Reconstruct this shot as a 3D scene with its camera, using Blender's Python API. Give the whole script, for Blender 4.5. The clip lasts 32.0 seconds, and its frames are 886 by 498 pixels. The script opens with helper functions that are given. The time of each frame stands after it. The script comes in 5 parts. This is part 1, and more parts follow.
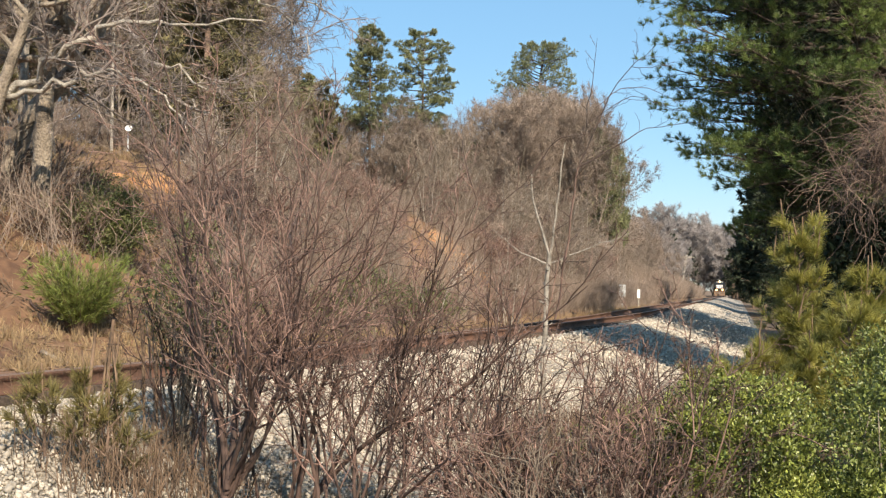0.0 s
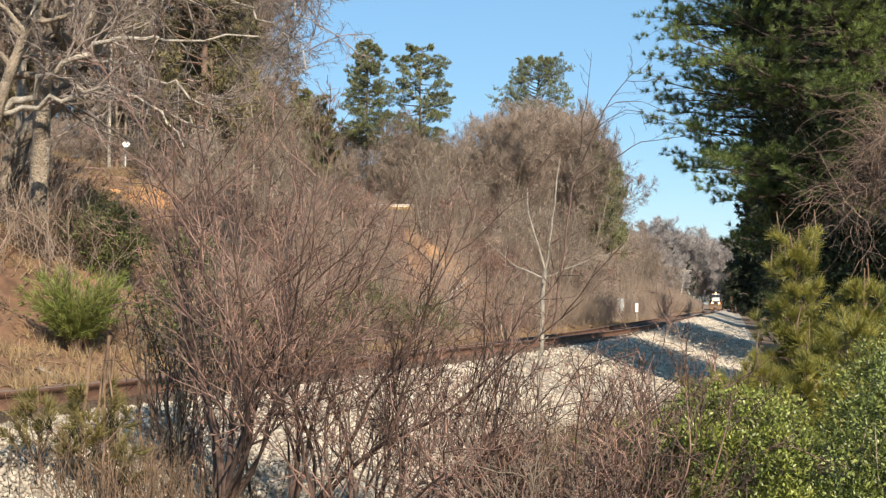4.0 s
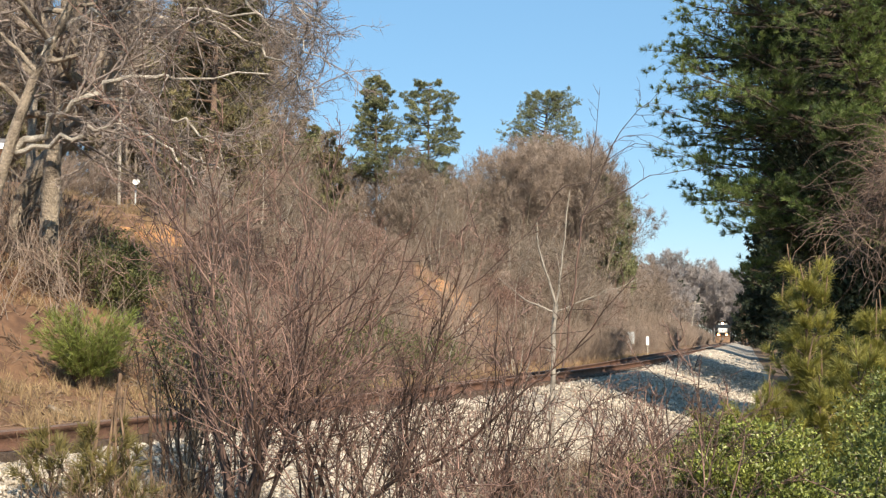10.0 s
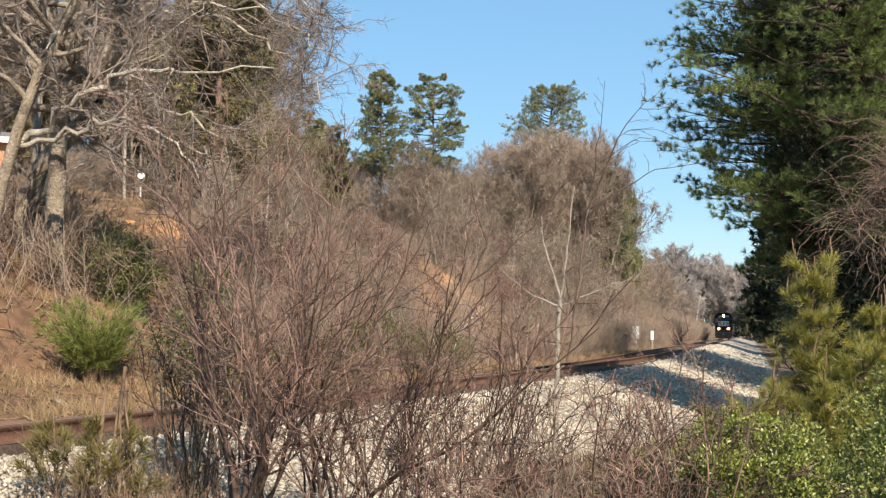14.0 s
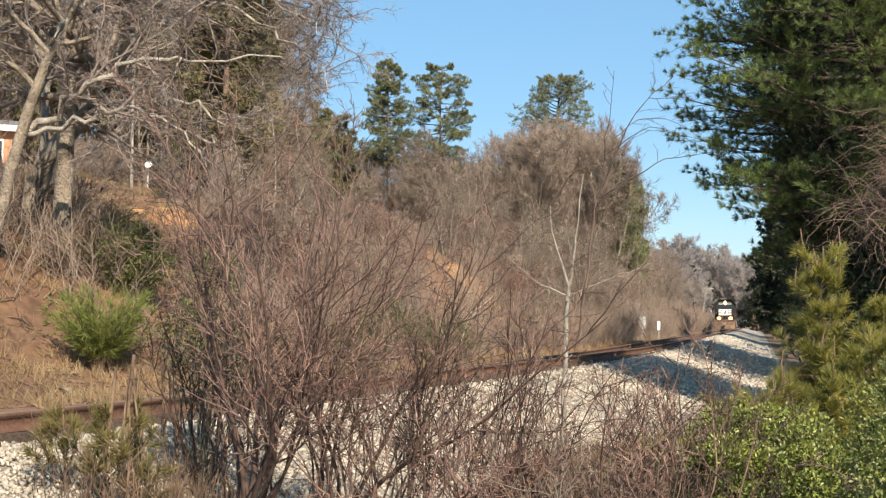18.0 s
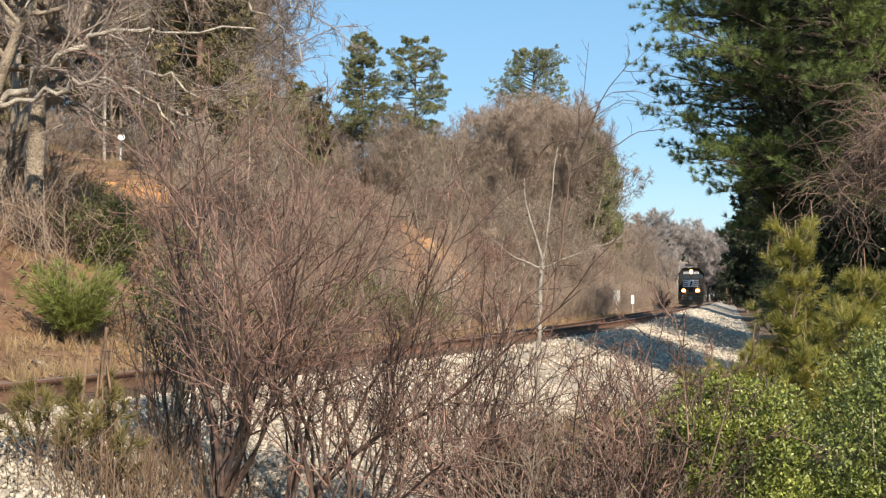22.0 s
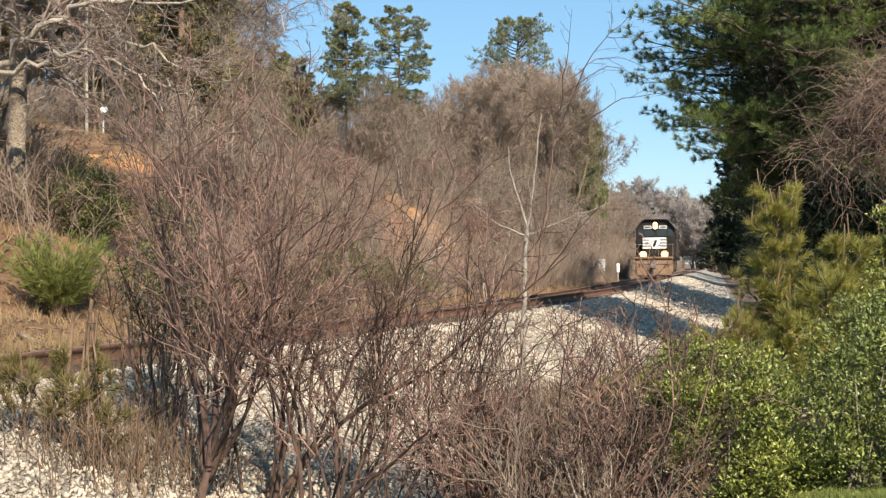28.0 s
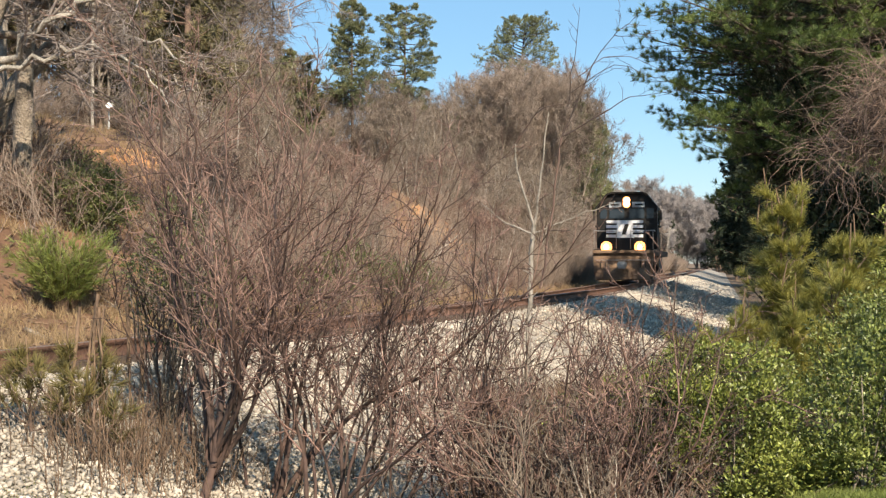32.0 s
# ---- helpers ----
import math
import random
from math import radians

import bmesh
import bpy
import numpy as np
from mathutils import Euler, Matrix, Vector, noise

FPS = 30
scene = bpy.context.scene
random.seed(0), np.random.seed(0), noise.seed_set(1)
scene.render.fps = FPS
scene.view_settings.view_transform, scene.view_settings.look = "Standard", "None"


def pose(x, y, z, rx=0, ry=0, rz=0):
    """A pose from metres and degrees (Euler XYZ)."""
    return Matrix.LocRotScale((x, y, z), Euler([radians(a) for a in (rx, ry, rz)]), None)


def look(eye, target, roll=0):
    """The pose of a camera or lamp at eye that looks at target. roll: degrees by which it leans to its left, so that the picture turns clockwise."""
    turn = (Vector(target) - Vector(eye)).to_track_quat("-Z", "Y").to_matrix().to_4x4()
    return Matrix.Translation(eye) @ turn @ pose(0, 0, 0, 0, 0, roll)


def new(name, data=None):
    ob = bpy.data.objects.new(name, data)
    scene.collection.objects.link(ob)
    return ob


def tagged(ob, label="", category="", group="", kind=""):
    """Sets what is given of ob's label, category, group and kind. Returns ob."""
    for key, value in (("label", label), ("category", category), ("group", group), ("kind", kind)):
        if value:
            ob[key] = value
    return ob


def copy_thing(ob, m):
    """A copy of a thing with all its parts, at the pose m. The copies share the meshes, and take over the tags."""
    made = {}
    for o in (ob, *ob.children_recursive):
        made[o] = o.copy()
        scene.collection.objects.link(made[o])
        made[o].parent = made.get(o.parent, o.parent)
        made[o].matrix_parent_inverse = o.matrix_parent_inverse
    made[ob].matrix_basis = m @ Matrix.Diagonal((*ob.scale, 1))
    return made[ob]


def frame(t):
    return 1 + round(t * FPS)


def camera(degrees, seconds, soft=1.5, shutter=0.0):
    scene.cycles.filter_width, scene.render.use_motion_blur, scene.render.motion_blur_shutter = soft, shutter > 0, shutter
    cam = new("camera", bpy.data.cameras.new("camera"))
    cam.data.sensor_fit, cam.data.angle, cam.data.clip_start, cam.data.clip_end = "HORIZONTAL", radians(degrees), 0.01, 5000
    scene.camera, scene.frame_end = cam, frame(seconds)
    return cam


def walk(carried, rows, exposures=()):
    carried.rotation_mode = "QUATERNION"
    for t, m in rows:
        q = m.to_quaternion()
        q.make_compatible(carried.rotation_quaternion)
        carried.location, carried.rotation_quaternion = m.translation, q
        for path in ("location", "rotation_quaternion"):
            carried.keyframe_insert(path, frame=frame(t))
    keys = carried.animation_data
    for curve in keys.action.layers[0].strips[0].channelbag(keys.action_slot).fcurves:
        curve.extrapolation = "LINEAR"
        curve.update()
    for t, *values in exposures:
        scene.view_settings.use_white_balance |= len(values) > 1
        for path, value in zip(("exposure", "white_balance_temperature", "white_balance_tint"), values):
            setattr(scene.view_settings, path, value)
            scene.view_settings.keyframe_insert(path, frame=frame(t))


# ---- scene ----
cam = camera(40.0, 32.0, soft=1.3)

# seconds, eye offset x and z, tilt up, turn right, roll (degrees)
PATH = [
    (0, 0.005, 0.029, 1.939, -0.796, 0.609), (0.5, -0.005, 0.030, 2.010, -0.908, 0.509), (1, 0.006, 0.027, 1.887, -1.064, 0.374), (1.5, 0.010, 0.027,
    1.790, -1.044, 0.375), (2, 0.010, 0.027, 1.945, -1.210, 0.421), (2.5, 0.010, 0.026, 2.128, -1.135, 0.321), (3, 0.023, 0.027, 2.182, -0.821, 0.243),
    (3.5, 0.025, 0.026, 2.371, -0.613, 0.299), (5.5, -0.002, 0.027, 3.386, -1.901, 0.529), (6, -0.018, 0.028, 3.561, -2.301, 0.452), (6.5, -0.011, 0.025,
    3.782, -2.333, 0.448), (7, -0.013, 0.028, 4.033, -2.174, 0.425), (7.5, -0.001, 0.029, 4.077, -1.883, 0.313), (8, 0.006, 0.035, 4.122, -1.646, 0.134),
    (8.5, 0.003, 0.034, 4.272, -1.225, -0.015), (9, 0.007, 0.033, 4.472, -0.945, -0.090), (9.5, 0.006, 0.031, 4.561, -0.921, -0.122), (10, 0.017, 0.030,
    4.258, -1.159, -0.103), (10.5, 0.019, 0.030, 3.612, -1.062, -0.065), (11, 0.009, 0.022, 3.456, -0.876, 0.173), (11.5, -0.004, 0.026, 4.014, -1.071,
    0.407), (12, -0.002, 0.029, 3.988, -1.207, 0.418), (12.5, -0.003, 0.023, 3.801, -1.206, 0.284), (13, 0.010, 0.027, 3.655, -1.061, -0.020), (13.5,
    0.019, 0.026, 3.775, -1.120, -0.168), (14, 0.019, 0.026, 3.991, -1.384, 0.001), (14.5, 0.023, 0.023, 3.636, -1.539, 0.060), (16.5, 0.013, 0.021,
    3.585, -1.847, 0.043), (17, 0.003, 0.022, 3.518, -1.877, 0.099), (17.5, 0.000, 0.019, 3.481, -1.707, 0.188), (18, 0.002, 0.020, 3.510, -1.688, 0.180),
    (18.5, 0.009, 0.021, 3.592, -1.787, 0.040), (19, 0.020, 0.024, 3.521, -1.948, -0.076), (19.5, 0.022, 0.018, 3.226, -2.009, -0.088), (20, 0.023, 0.019,
    2.696, -1.505, -0.053), (20.5, 0.017, 0.013, 2.814, -0.950, 0.021), (21, 0.015, 0.010, 2.860, -0.814, 0.248), (21.5, 0.011, 0.013, 2.613, -0.718,
    0.303), (22, 0.010, 0.008, 2.289, -0.508, 0.196), (22.5, 0.015, 0.007, 2.194, -0.387, 0.252), (23, 0.010, 0.007, 1.809, -0.241, 0.168), (23.5, 0.018,
    0.002, 1.133, 0.081, -0.021), (24, 0.012, -0.001, 0.870, 0.276, 0.038), (24.5, 0.010, -0.002, 1.097, 0.400, 0.089), (25, 0.012, 0.002, 1.263, 0.285,
    -0.010), (25.5, 0.003, -0.003, 1.280, 0.237, 0.015), (27.5, 0.005, -0.004, 0.888, 0.411, -0.331), (28, 0.016, -0.007, 0.888, 0.167, -0.367), (28.5,
    0.017, -0.010, 0.852, 0.038, -0.364), (29, 0.018, -0.008, 0.677, 0.134, -0.365), (29.5, 0.013, -0.012, 0.150, 0.405, -0.322), (30, 0.005, -0.017,
    0.307, 0.335, -0.220), (30.5, 0.013, -0.006, 0.456, 0.282, -0.325), (31, 0.003, -0.008, 0.723, 0.308, -0.067), (31.5, 0.002, -0.006, 0.991, 0.171,
    0.046), (32, -0.001, -0.010, 0.785, -0.031, 0.012)
]
rows = []
for t, ex, ez, tilt, turn, roll in PATH:
    a, b = radians(turn), radians(tilt)
    eye = Vector((ex, 0.0, 1.6 + ez))
    rows.append((t, look(eye, eye + Vector((math.sin(a) * math.cos(b), math.cos(a) * math.cos(b), math.sin(b))), roll)))
walk(cam, rows)
scene.view_settings.exposure = 0.85

# ---- light ----
SUN = Vector((0.32, -0.84, 0.68)).normalized()
world = bpy.data.worlds.new("sky")
scene.world = world
world.use_nodes = True
wn = world.node_tree
sky = wn.nodes.new("ShaderNodeTexSky")
sky.sky_type, sky.sun_disc = "NISHITA", False
sky.sun_elevation = math.asin(SUN.z)
sky.sun_rotation = math.atan2(SUN.x, SUN.y)
sky.air_density, sky.dust_density, sky.ozone_density = 1.0, 0.1, 1.0
tone = wn.nodes.new("ShaderNodeHueSaturation")
tone.inputs["Hue"].default_value, tone.inputs["Saturation"].default_value = 0.495, 1.18
wn.links.new(sky.outputs["Color"], tone.inputs["Color"])
haze = wn.nodes.new("ShaderNodeMix")
haze.data_type = "RGBA"
haze.inputs["Factor"].default_value, haze.inputs["B"].default_value = 0.47, (2.55, 5.15, 8.1, 1)
wn.links.new(tone.outputs["Color"], haze.inputs["A"])
wn.links.new(haze.outputs["Result"], wn.nodes["Background"].inputs["Color"])
wn.nodes["Background"].inputs["Strength"].default_value = 0.073
lamp = bpy.data.lights.new("sun", "SUN")
lamp.energy, lamp.angle, lamp.color = 4.95, radians(0.6), (1.0, 0.87, 0.70)
new("sun", lamp).matrix_basis = look(SUN * 50, (0, 0, 0))

rng = np.random.default_rng(11)


# ---- materials ----
def mat(name, a, b, size=1.0, rough=0.85, bump=0.3, fine=14.0, island=0.0, metal=0.0, through_light=0.0, each=0.0, gloss=None):
    m = bpy.data.materials.new(name)
    m.use_nodes = True
    nt = m.node_tree
    n, l = nt.nodes, nt.links
    p = n["Principled BSDF"]
    geo = n.new("ShaderNodeNewGeometry")
    big, small, ramp = n.new("ShaderNodeTexNoise"), n.new("ShaderNodeTexNoise"), n.new("ShaderNodeMix")
    big.inputs["Scale"].default_value, big.inputs["Detail"].default_value = size, 5.0
    small.inputs["Scale"].default_value, small.inputs["Detail"].default_value = size * fine, 3.0
    for x in (big, small):
        l.new(geo.outputs["Position"], x.inputs["Vector"])
    add = n.new("ShaderNodeMath")
    add.operation = "MULTIPLY_ADD"
    l.new(small.outputs["Fac"], add.inputs[0])
    add.inputs[1].default_value = 0.6
    l.new(big.outputs["Fac"], add.inputs[2])
    con = n.new("ShaderNodeMapRange")
    con.inputs["From Min"].default_value, con.inputs["From Max"].default_value = 0.55, 1.05
    l.new(add.outputs[0], con.inputs["Value"])
    ramp.data_type = "RGBA"
    ramp.inputs["A"].default_value, ramp.inputs["B"].default_value = (*a, 1), (*b, 1)
    l.new(con.outputs[0], ramp.inputs["Factor"])
    colour = ramp.outputs["Result"]
    if island or each:
        hsv = n.new("ShaderNodeHueSaturation")
        r = n.new("ShaderNodeMapRange")
        k = island or each
        r.inputs["To Min"].default_value, r.inputs["To Max"].default_value = 1 - k, 1 + k
        if island:
            l.new(geo.outputs["Random Per Island"], r.inputs["Value"])
        else:
            l.new(n.new("ShaderNodeObjectInfo").outputs["Random"], r.inputs["Value"])
        l.new(r.outputs[0], hsv.inputs["Value"])
        l.new(colour, hsv.inputs["Color"])
        colour = hsv.outputs["Color"]
    l.new(colour, p.inputs["Base Color"])
    p.inputs["Roughness"].default_value, p.inputs["Metallic"].default_value = rough, metal
    if gloss is not None:
        p.inputs["Specular IOR Level"].default_value = gloss
    if bump:
        bp = n.new("ShaderNodeBump")
        bp.inputs["Strength"].default_value, bp.inputs["Distance"].default_value = bump, 0.05
        l.new(small.outputs["Fac"], bp.inputs["Height"])
        l.new(bp.outputs["Normal"], p.inputs["Normal"])
    if through_light:
        tr, mx = n.new("ShaderNodeBsdfTranslucent"), n.new("ShaderNodeMixShader")
        l.new(colour, tr.inputs["Color"])
        mx.inputs["Fac"].default_value = through_light
        l.new(p.outputs[0], mx.inputs[1])
        l.new(tr.outputs[0], mx.inputs[2])
        l.new(mx.outputs[0], n["Material Output"].inputs["Surface"])
    return m


def glow(name, colour, power):
    m = bpy.data.materials.new(name)
    m.use_nodes = True
    p = m.node_tree.nodes["Principled BSDF"]
    p.inputs["Base Color"].default_value = (*colour, 1)
    p.inputs["Emission Color"].default_value, p.inputs["Emission Strength"].default_value = (*colour, 1), power
    return m


def glass(name, tint):
    m = bpy.data.materials.new(name)
    m.use_nodes = True
    p = m.node_tree.nodes["Principled BSDF"]
    p.inputs["Base Color"].default_value = (*tint, 1)
    p.inputs["Roughness"].default_value, p.inputs["Specular IOR Level"].default_value = 0.12, 0.3
    return m


M_SOIL = mat("bank_soil", (0.085, 0.044, 0.025), (0.26, 0.145, 0.078), 0.5, 0.95, 0.7, 9)
M_LAWN = mat("mown_grass", (0.10, 0.15, 0.03), (0.24, 0.27, 0.07), 0.9, 0.9, 0.6, 22)
M_CLAY = mat("orange_clay", (0.36, 0.15, 0.055), (0.50, 0.28, 0.12), 0.8, 0.95, 0.8, 8)
M_LITTER = mat("leaf_litter", (0.085, 0.05, 0.028), (0.22, 0.14, 0.075), 0.35, 0.95, 0.8, 12)
M_BALLAST = mat("crushed_stone_bed", (0.14, 0.118, 0.092), (0.45, 0.395, 0.32), 1.6, 0.95, 1.0, 16)
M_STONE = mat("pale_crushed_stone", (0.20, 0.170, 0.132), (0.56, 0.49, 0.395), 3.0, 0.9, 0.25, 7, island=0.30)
M_STONE_ONE = mat("pale_loose_stone", (0.29, 0.25, 0.20), (0.52, 0.46, 0.375), 3.0, 0.9, 0.25, 7, each=0.3)
M_RAIL = mat("rusted_rail", (0.070, 0.035, 0.021), (0.17, 0.085, 0.052), 1.6, 0.8, 0.35, 22)
M_RAILTOP = mat("worn_rail_head", (0.20, 0.13, 0.095), (0.34, 0.25, 0.20), 2.0, 0.55, 0.1, 20, metal=0.4)
M_TIE = mat("creosoted_wood", (0.05, 0.035, 0.025), (0.13, 0.09, 0.065), 2.0, 0.9, 0.6, 11, each=0.25)
M_BARK = mat("grey_brown_bark", (0.085, 0.066, 0.050), (0.38, 0.315, 0.238), 2.6, 0.95, 0.9, 9)
M_PALEBARK = mat("pale_bark", (0.13, 0.11, 0.086), (0.53, 0.48, 0.405), 4.0, 0.9, 0.8, 7)
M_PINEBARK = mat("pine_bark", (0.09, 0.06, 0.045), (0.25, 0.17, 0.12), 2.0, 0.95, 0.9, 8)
# the pine bark again in a shaded tone, for limbs inside the crown
M_SHADEBARK = mat("shaded_pine_bark", (0.035, 0.027, 0.022), (0.11, 0.08, 0.058), 2.0, 0.95, 0.9, 8)
M_SAPBARK = mat("grey_white_bark", (0.13, 0.112, 0.09), (0.35, 0.31, 0.26), 4.0, 0.9, 0.5, 7)
# greyed and lightened twig: the haze of distance is in this colour
M_FARTWIG = mat("haze_tinted_twig", (0.19, 0.168, 0.16), (0.32, 0.285, 0.268), 0.05, 0.9, 0.0, 9, island=0.25)
M_DULLNEEDLE = mat("dull_needles", (0.075, 0.068, 0.02), (0.19, 0.155, 0.05), 1.6, 0.6, 0.0, 7, island=0.4, through_light=0.15)
M_VINE = mat("dark_brown_vine", (0.055, 0.037, 0.028), (0.27, 0.185, 0.14), 1.0, 0.9, 0.0, 8, island=0.5)
M_DARKTWIG = mat("dark_twig", (0.027, 0.017, 0.013), (0.12, 0.073, 0.056), 1.2, 0.85, 0.0, 8, island=0.5)
M_TWIG = mat("red_brown_twig", (0.058, 0.032, 0.024), (0.275, 0.17, 0.135), 1.2, 0.8, 0.0, 8, island=0.65)
M_TWIGGREY = mat("grey_brown_twig", (0.105, 0.08, 0.06), (0.28, 0.225, 0.17), 0.5, 0.9, 0.0, 8, island=0.35)
M_WOODTWIG = mat("distant_bare_twig", (0.120, 0.092, 0.072), (0.315, 0.243, 0.19), 0.12, 0.9, 0.0, 9, island=0.3)
M_STALK = mat("dead_stalk", (0.06, 0.038, 0.024), (0.25, 0.165, 0.105), 2.0, 0.9, 0.0, 8, island=0.35)
M_STRAW = mat("dry_straw_grass", (0.165, 0.105, 0.055), (0.39, 0.285, 0.155), 0.6, 0.9, 0.0, 10, island=0.3, through_light=0.2)
M_NEEDLE = mat("pine_needles", (0.038, 0.068, 0.020), (0.195, 0.245, 0.060), 0.5, 0.55, 0.0, 8, island=0.35, through_light=0.15)
# needle colour lifted and dulled to carry aerial haze
M_FARNEEDLE = mat("haze_paled_pine_needles", (0.090, 0.105, 0.050), (0.255, 0.26, 0.12), 0.3, 0.7, 0.0, 8, island=0.4, through_light=0.15)
M_BROWNNEEDLE = mat("brownish_pine_needles", (0.08, 0.074, 0.036), (0.215, 0.185, 0.085), 0.3, 0.8, 0.0, 8, island=0.4, through_light=0.1)
M_CRISPTWIG = mat("grey_purple_twig", (0.10, 0.08, 0.07), (0.31, 0.255, 0.22), 0.5, 0.9, 0.0, 8, island=0.4)
# warm brown that puts sun and lamp glow into the front's colour
M_WARMFRONT = mat("sunlit_brown_metal", (0.10, 0.062, 0.040), (0.30, 0.19, 0.115), 1.5, 0.85, 0.2, 9)
# privet leaf in a darker copy, for bushes meant to look shaded
M_SHADEPRIVET = mat("shade_dark_glossy_leaves", (0.022, 0.042, 0.010), (0.245, 0.27, 0.065), 2.0, 0.45, 0.0, 6, island=0.5, through_light=0.1)
M_YOUNGNEEDLE = mat("yellow_green_needles", (0.11, 0.115, 0.026), (0.36, 0.325, 0.072), 2.2, 0.5, 0.0, 7, island=0.35, through_light=0.25)
# near-black leaf colour that stands in for deep shade among foliage
M_SHADELEAF = mat("shade_dark_leaves", (0.010, 0.018, 0.007), (0.032, 0.046, 0.015), 0.6, 0.7, 0.0, 8, island=0.4)
M_PRIVET = mat("privet_leaves", (0.032, 0.056, 0.011), (0.275, 0.295, 0.064), 2.0, 0.42, 0.0, 6, island=0.6, through_light=0.10)
M_OLIVE = mat("olive_shrub_leaves", (0.055, 0.068, 0.022), (0.155, 0.16, 0.052), 1.0, 0.6, 0.0, 7, island=0.4, through_light=0.15)
M_GREENBLADE = mat("bright_green_fronds", (0.10, 0.13, 0.025), (0.25, 0.28, 0.07), 1.2, 0.55, 0.0, 7, island=0.35, through_light=0.25)
M_WHITE = mat("white_paint", (0.70, 0.70, 0.68), (0.82, 0.82, 0.80), 3.0, 0.5, 0.05, 9)
M_GREYMETAL = mat("grey_painted_metal", (0.34, 0.36, 0.36), (0.50, 0.52, 0.52), 3.0, 0.5, 0.05, 9)
M_BLACK = mat("black_locomotive_paint", (0.008, 0.008, 0.008), (0.034, 0.028, 0.022), 1.5, 0.5, 0.05, 12, gloss=0.25)
M_UNDER = mat("sooty_running_gear", (0.02, 0.018, 0.016), (0.08, 0.06, 0.045), 2.5, 0.8, 0.3, 9)
M_STEEL = mat("worn_steel", (0.25, 0.24, 0.23), (0.45, 0.43, 0.41), 3.0, 0.4, 0.1, 9, metal=0.8)
M_YELLOW = mat("school_bus_yellow", (0.62, 0.30, 0.02), (0.74, 0.38, 0.03), 1.0, 0.4, 0.0, 9)
M_TYRE = mat("tyre_rubber", (0.02, 0.02, 0.02), (0.05, 0.05, 0.05), 3.0, 0.85, 0.2, 9)
M_BRICK = mat("orange_brick", (0.46, 0.20, 0.10), (0.62, 0.33, 0.19), 1.3, 0.9, 0.4, 9)
M_ROOF = mat("grey_shingle", (0.12, 0.11, 0.10), (0.22, 0.20, 0.19), 1.2, 0.9, 0.5, 9)
M_ASPHALT = mat("road_asphalt", (0.04, 0.04, 0.04), (0.075, 0.072, 0.07), 0.8, 0.9, 0.3, 14)
M_CONCRETE = mat("pinkish_concrete", (0.40, 0.32, 0.28), (0.55, 0.46, 0.41), 1.2, 0.9, 0.4, 11)
M_GLASS = glass("dark_glass", (0.03, 0.04, 0.05))
M_LAMP = glow("headlight_glow", (1.0, 0.72, 0.40), 6.0)
M_DITCH = glow("ditch_light_glow", (1.0, 0.72, 0.40), 6.0)
# orange emission that imitates the halo around a lit lamp
M_HALO = glow("lamp_halo_glow", (1.0, 0.40, 0.10), 2.5)
M_RED = mat("faded_red_plastic", (0.5, 0.03, 0.03), (0.6, 0.07, 0.06), 2.0, 0.5, 0.0, 9)


# ---- the lie of the land ----
def track_x(y):
    """Centre line of the track: straight beyond 60 m, a wide curve on this side of it, and a bend at the far end."""
    y = np.asarray(y, float)
    near, far = np.maximum(60 - y, 0), np.maximum(y - 340, 0)
    return 8.8 + 0.227 * (y - 60) - 0.00135 * near ** 2 - 0.0011 * far ** 2


def track_slope(y):
    y = np.asarray(y, float)
    return 0.227 + 0.0027 * np.maximum(60 - y, 0) - 0.0022 * np.maximum(y - 340, 0)


def side(x, y):
    """Distance from the track's centre line, positive on the side of the viewer."""
    return (np.asarray(x, float) - track_x(y)) / np.sqrt(1 + np.clip(track_slope(y), -0.4, 0.6) ** 2)


def ground_z(x, y):
    x, y = np.asarray(x, float), np.asarray(y, float)
    d = side(x, y)
    z = np.interp(d, [-400, -90, -45, -32, -14, -11, -8, -5, -3.2, -2.3, 1.8, 3.4, 5.0, 7.2, 8.6, 9.4, 16, 60, 400],
                  [16, 13, 10.6, 9.4, 5.6, 5.0, 3.5, 1.35, 0.40, 0.46, 0.46, 0.0, -0.45, -0.55, -0.06, 0.0, 0.1, 1.2, 6])
    k = np.interp(y, [-60, 5, 15, 28, 50, 95, 200, 420], [0.5, 0.6, 0.72, 0.88, 1.02, 1.06, 0.9, 0.6])
    z = np.where(d < -3.2, 0.4 + (z - 0.4) * k, z)
    rough = 0.10 * np.sin(1.3 * x + 0.7 * y) + 0.07 * np.sin(2.9 * x - 1.9 * y + 1) + 0.05 * np.sin(5.1 * x + 4.3 * y)
    w = np.clip((-d - 3.4) / 2, 0, 1) * 1.6 + np.clip((d - 6) / 3, 0, 1) * 0.35
    return z + rough * w


def gz(x, y):
    return float(ground_z(x, y))


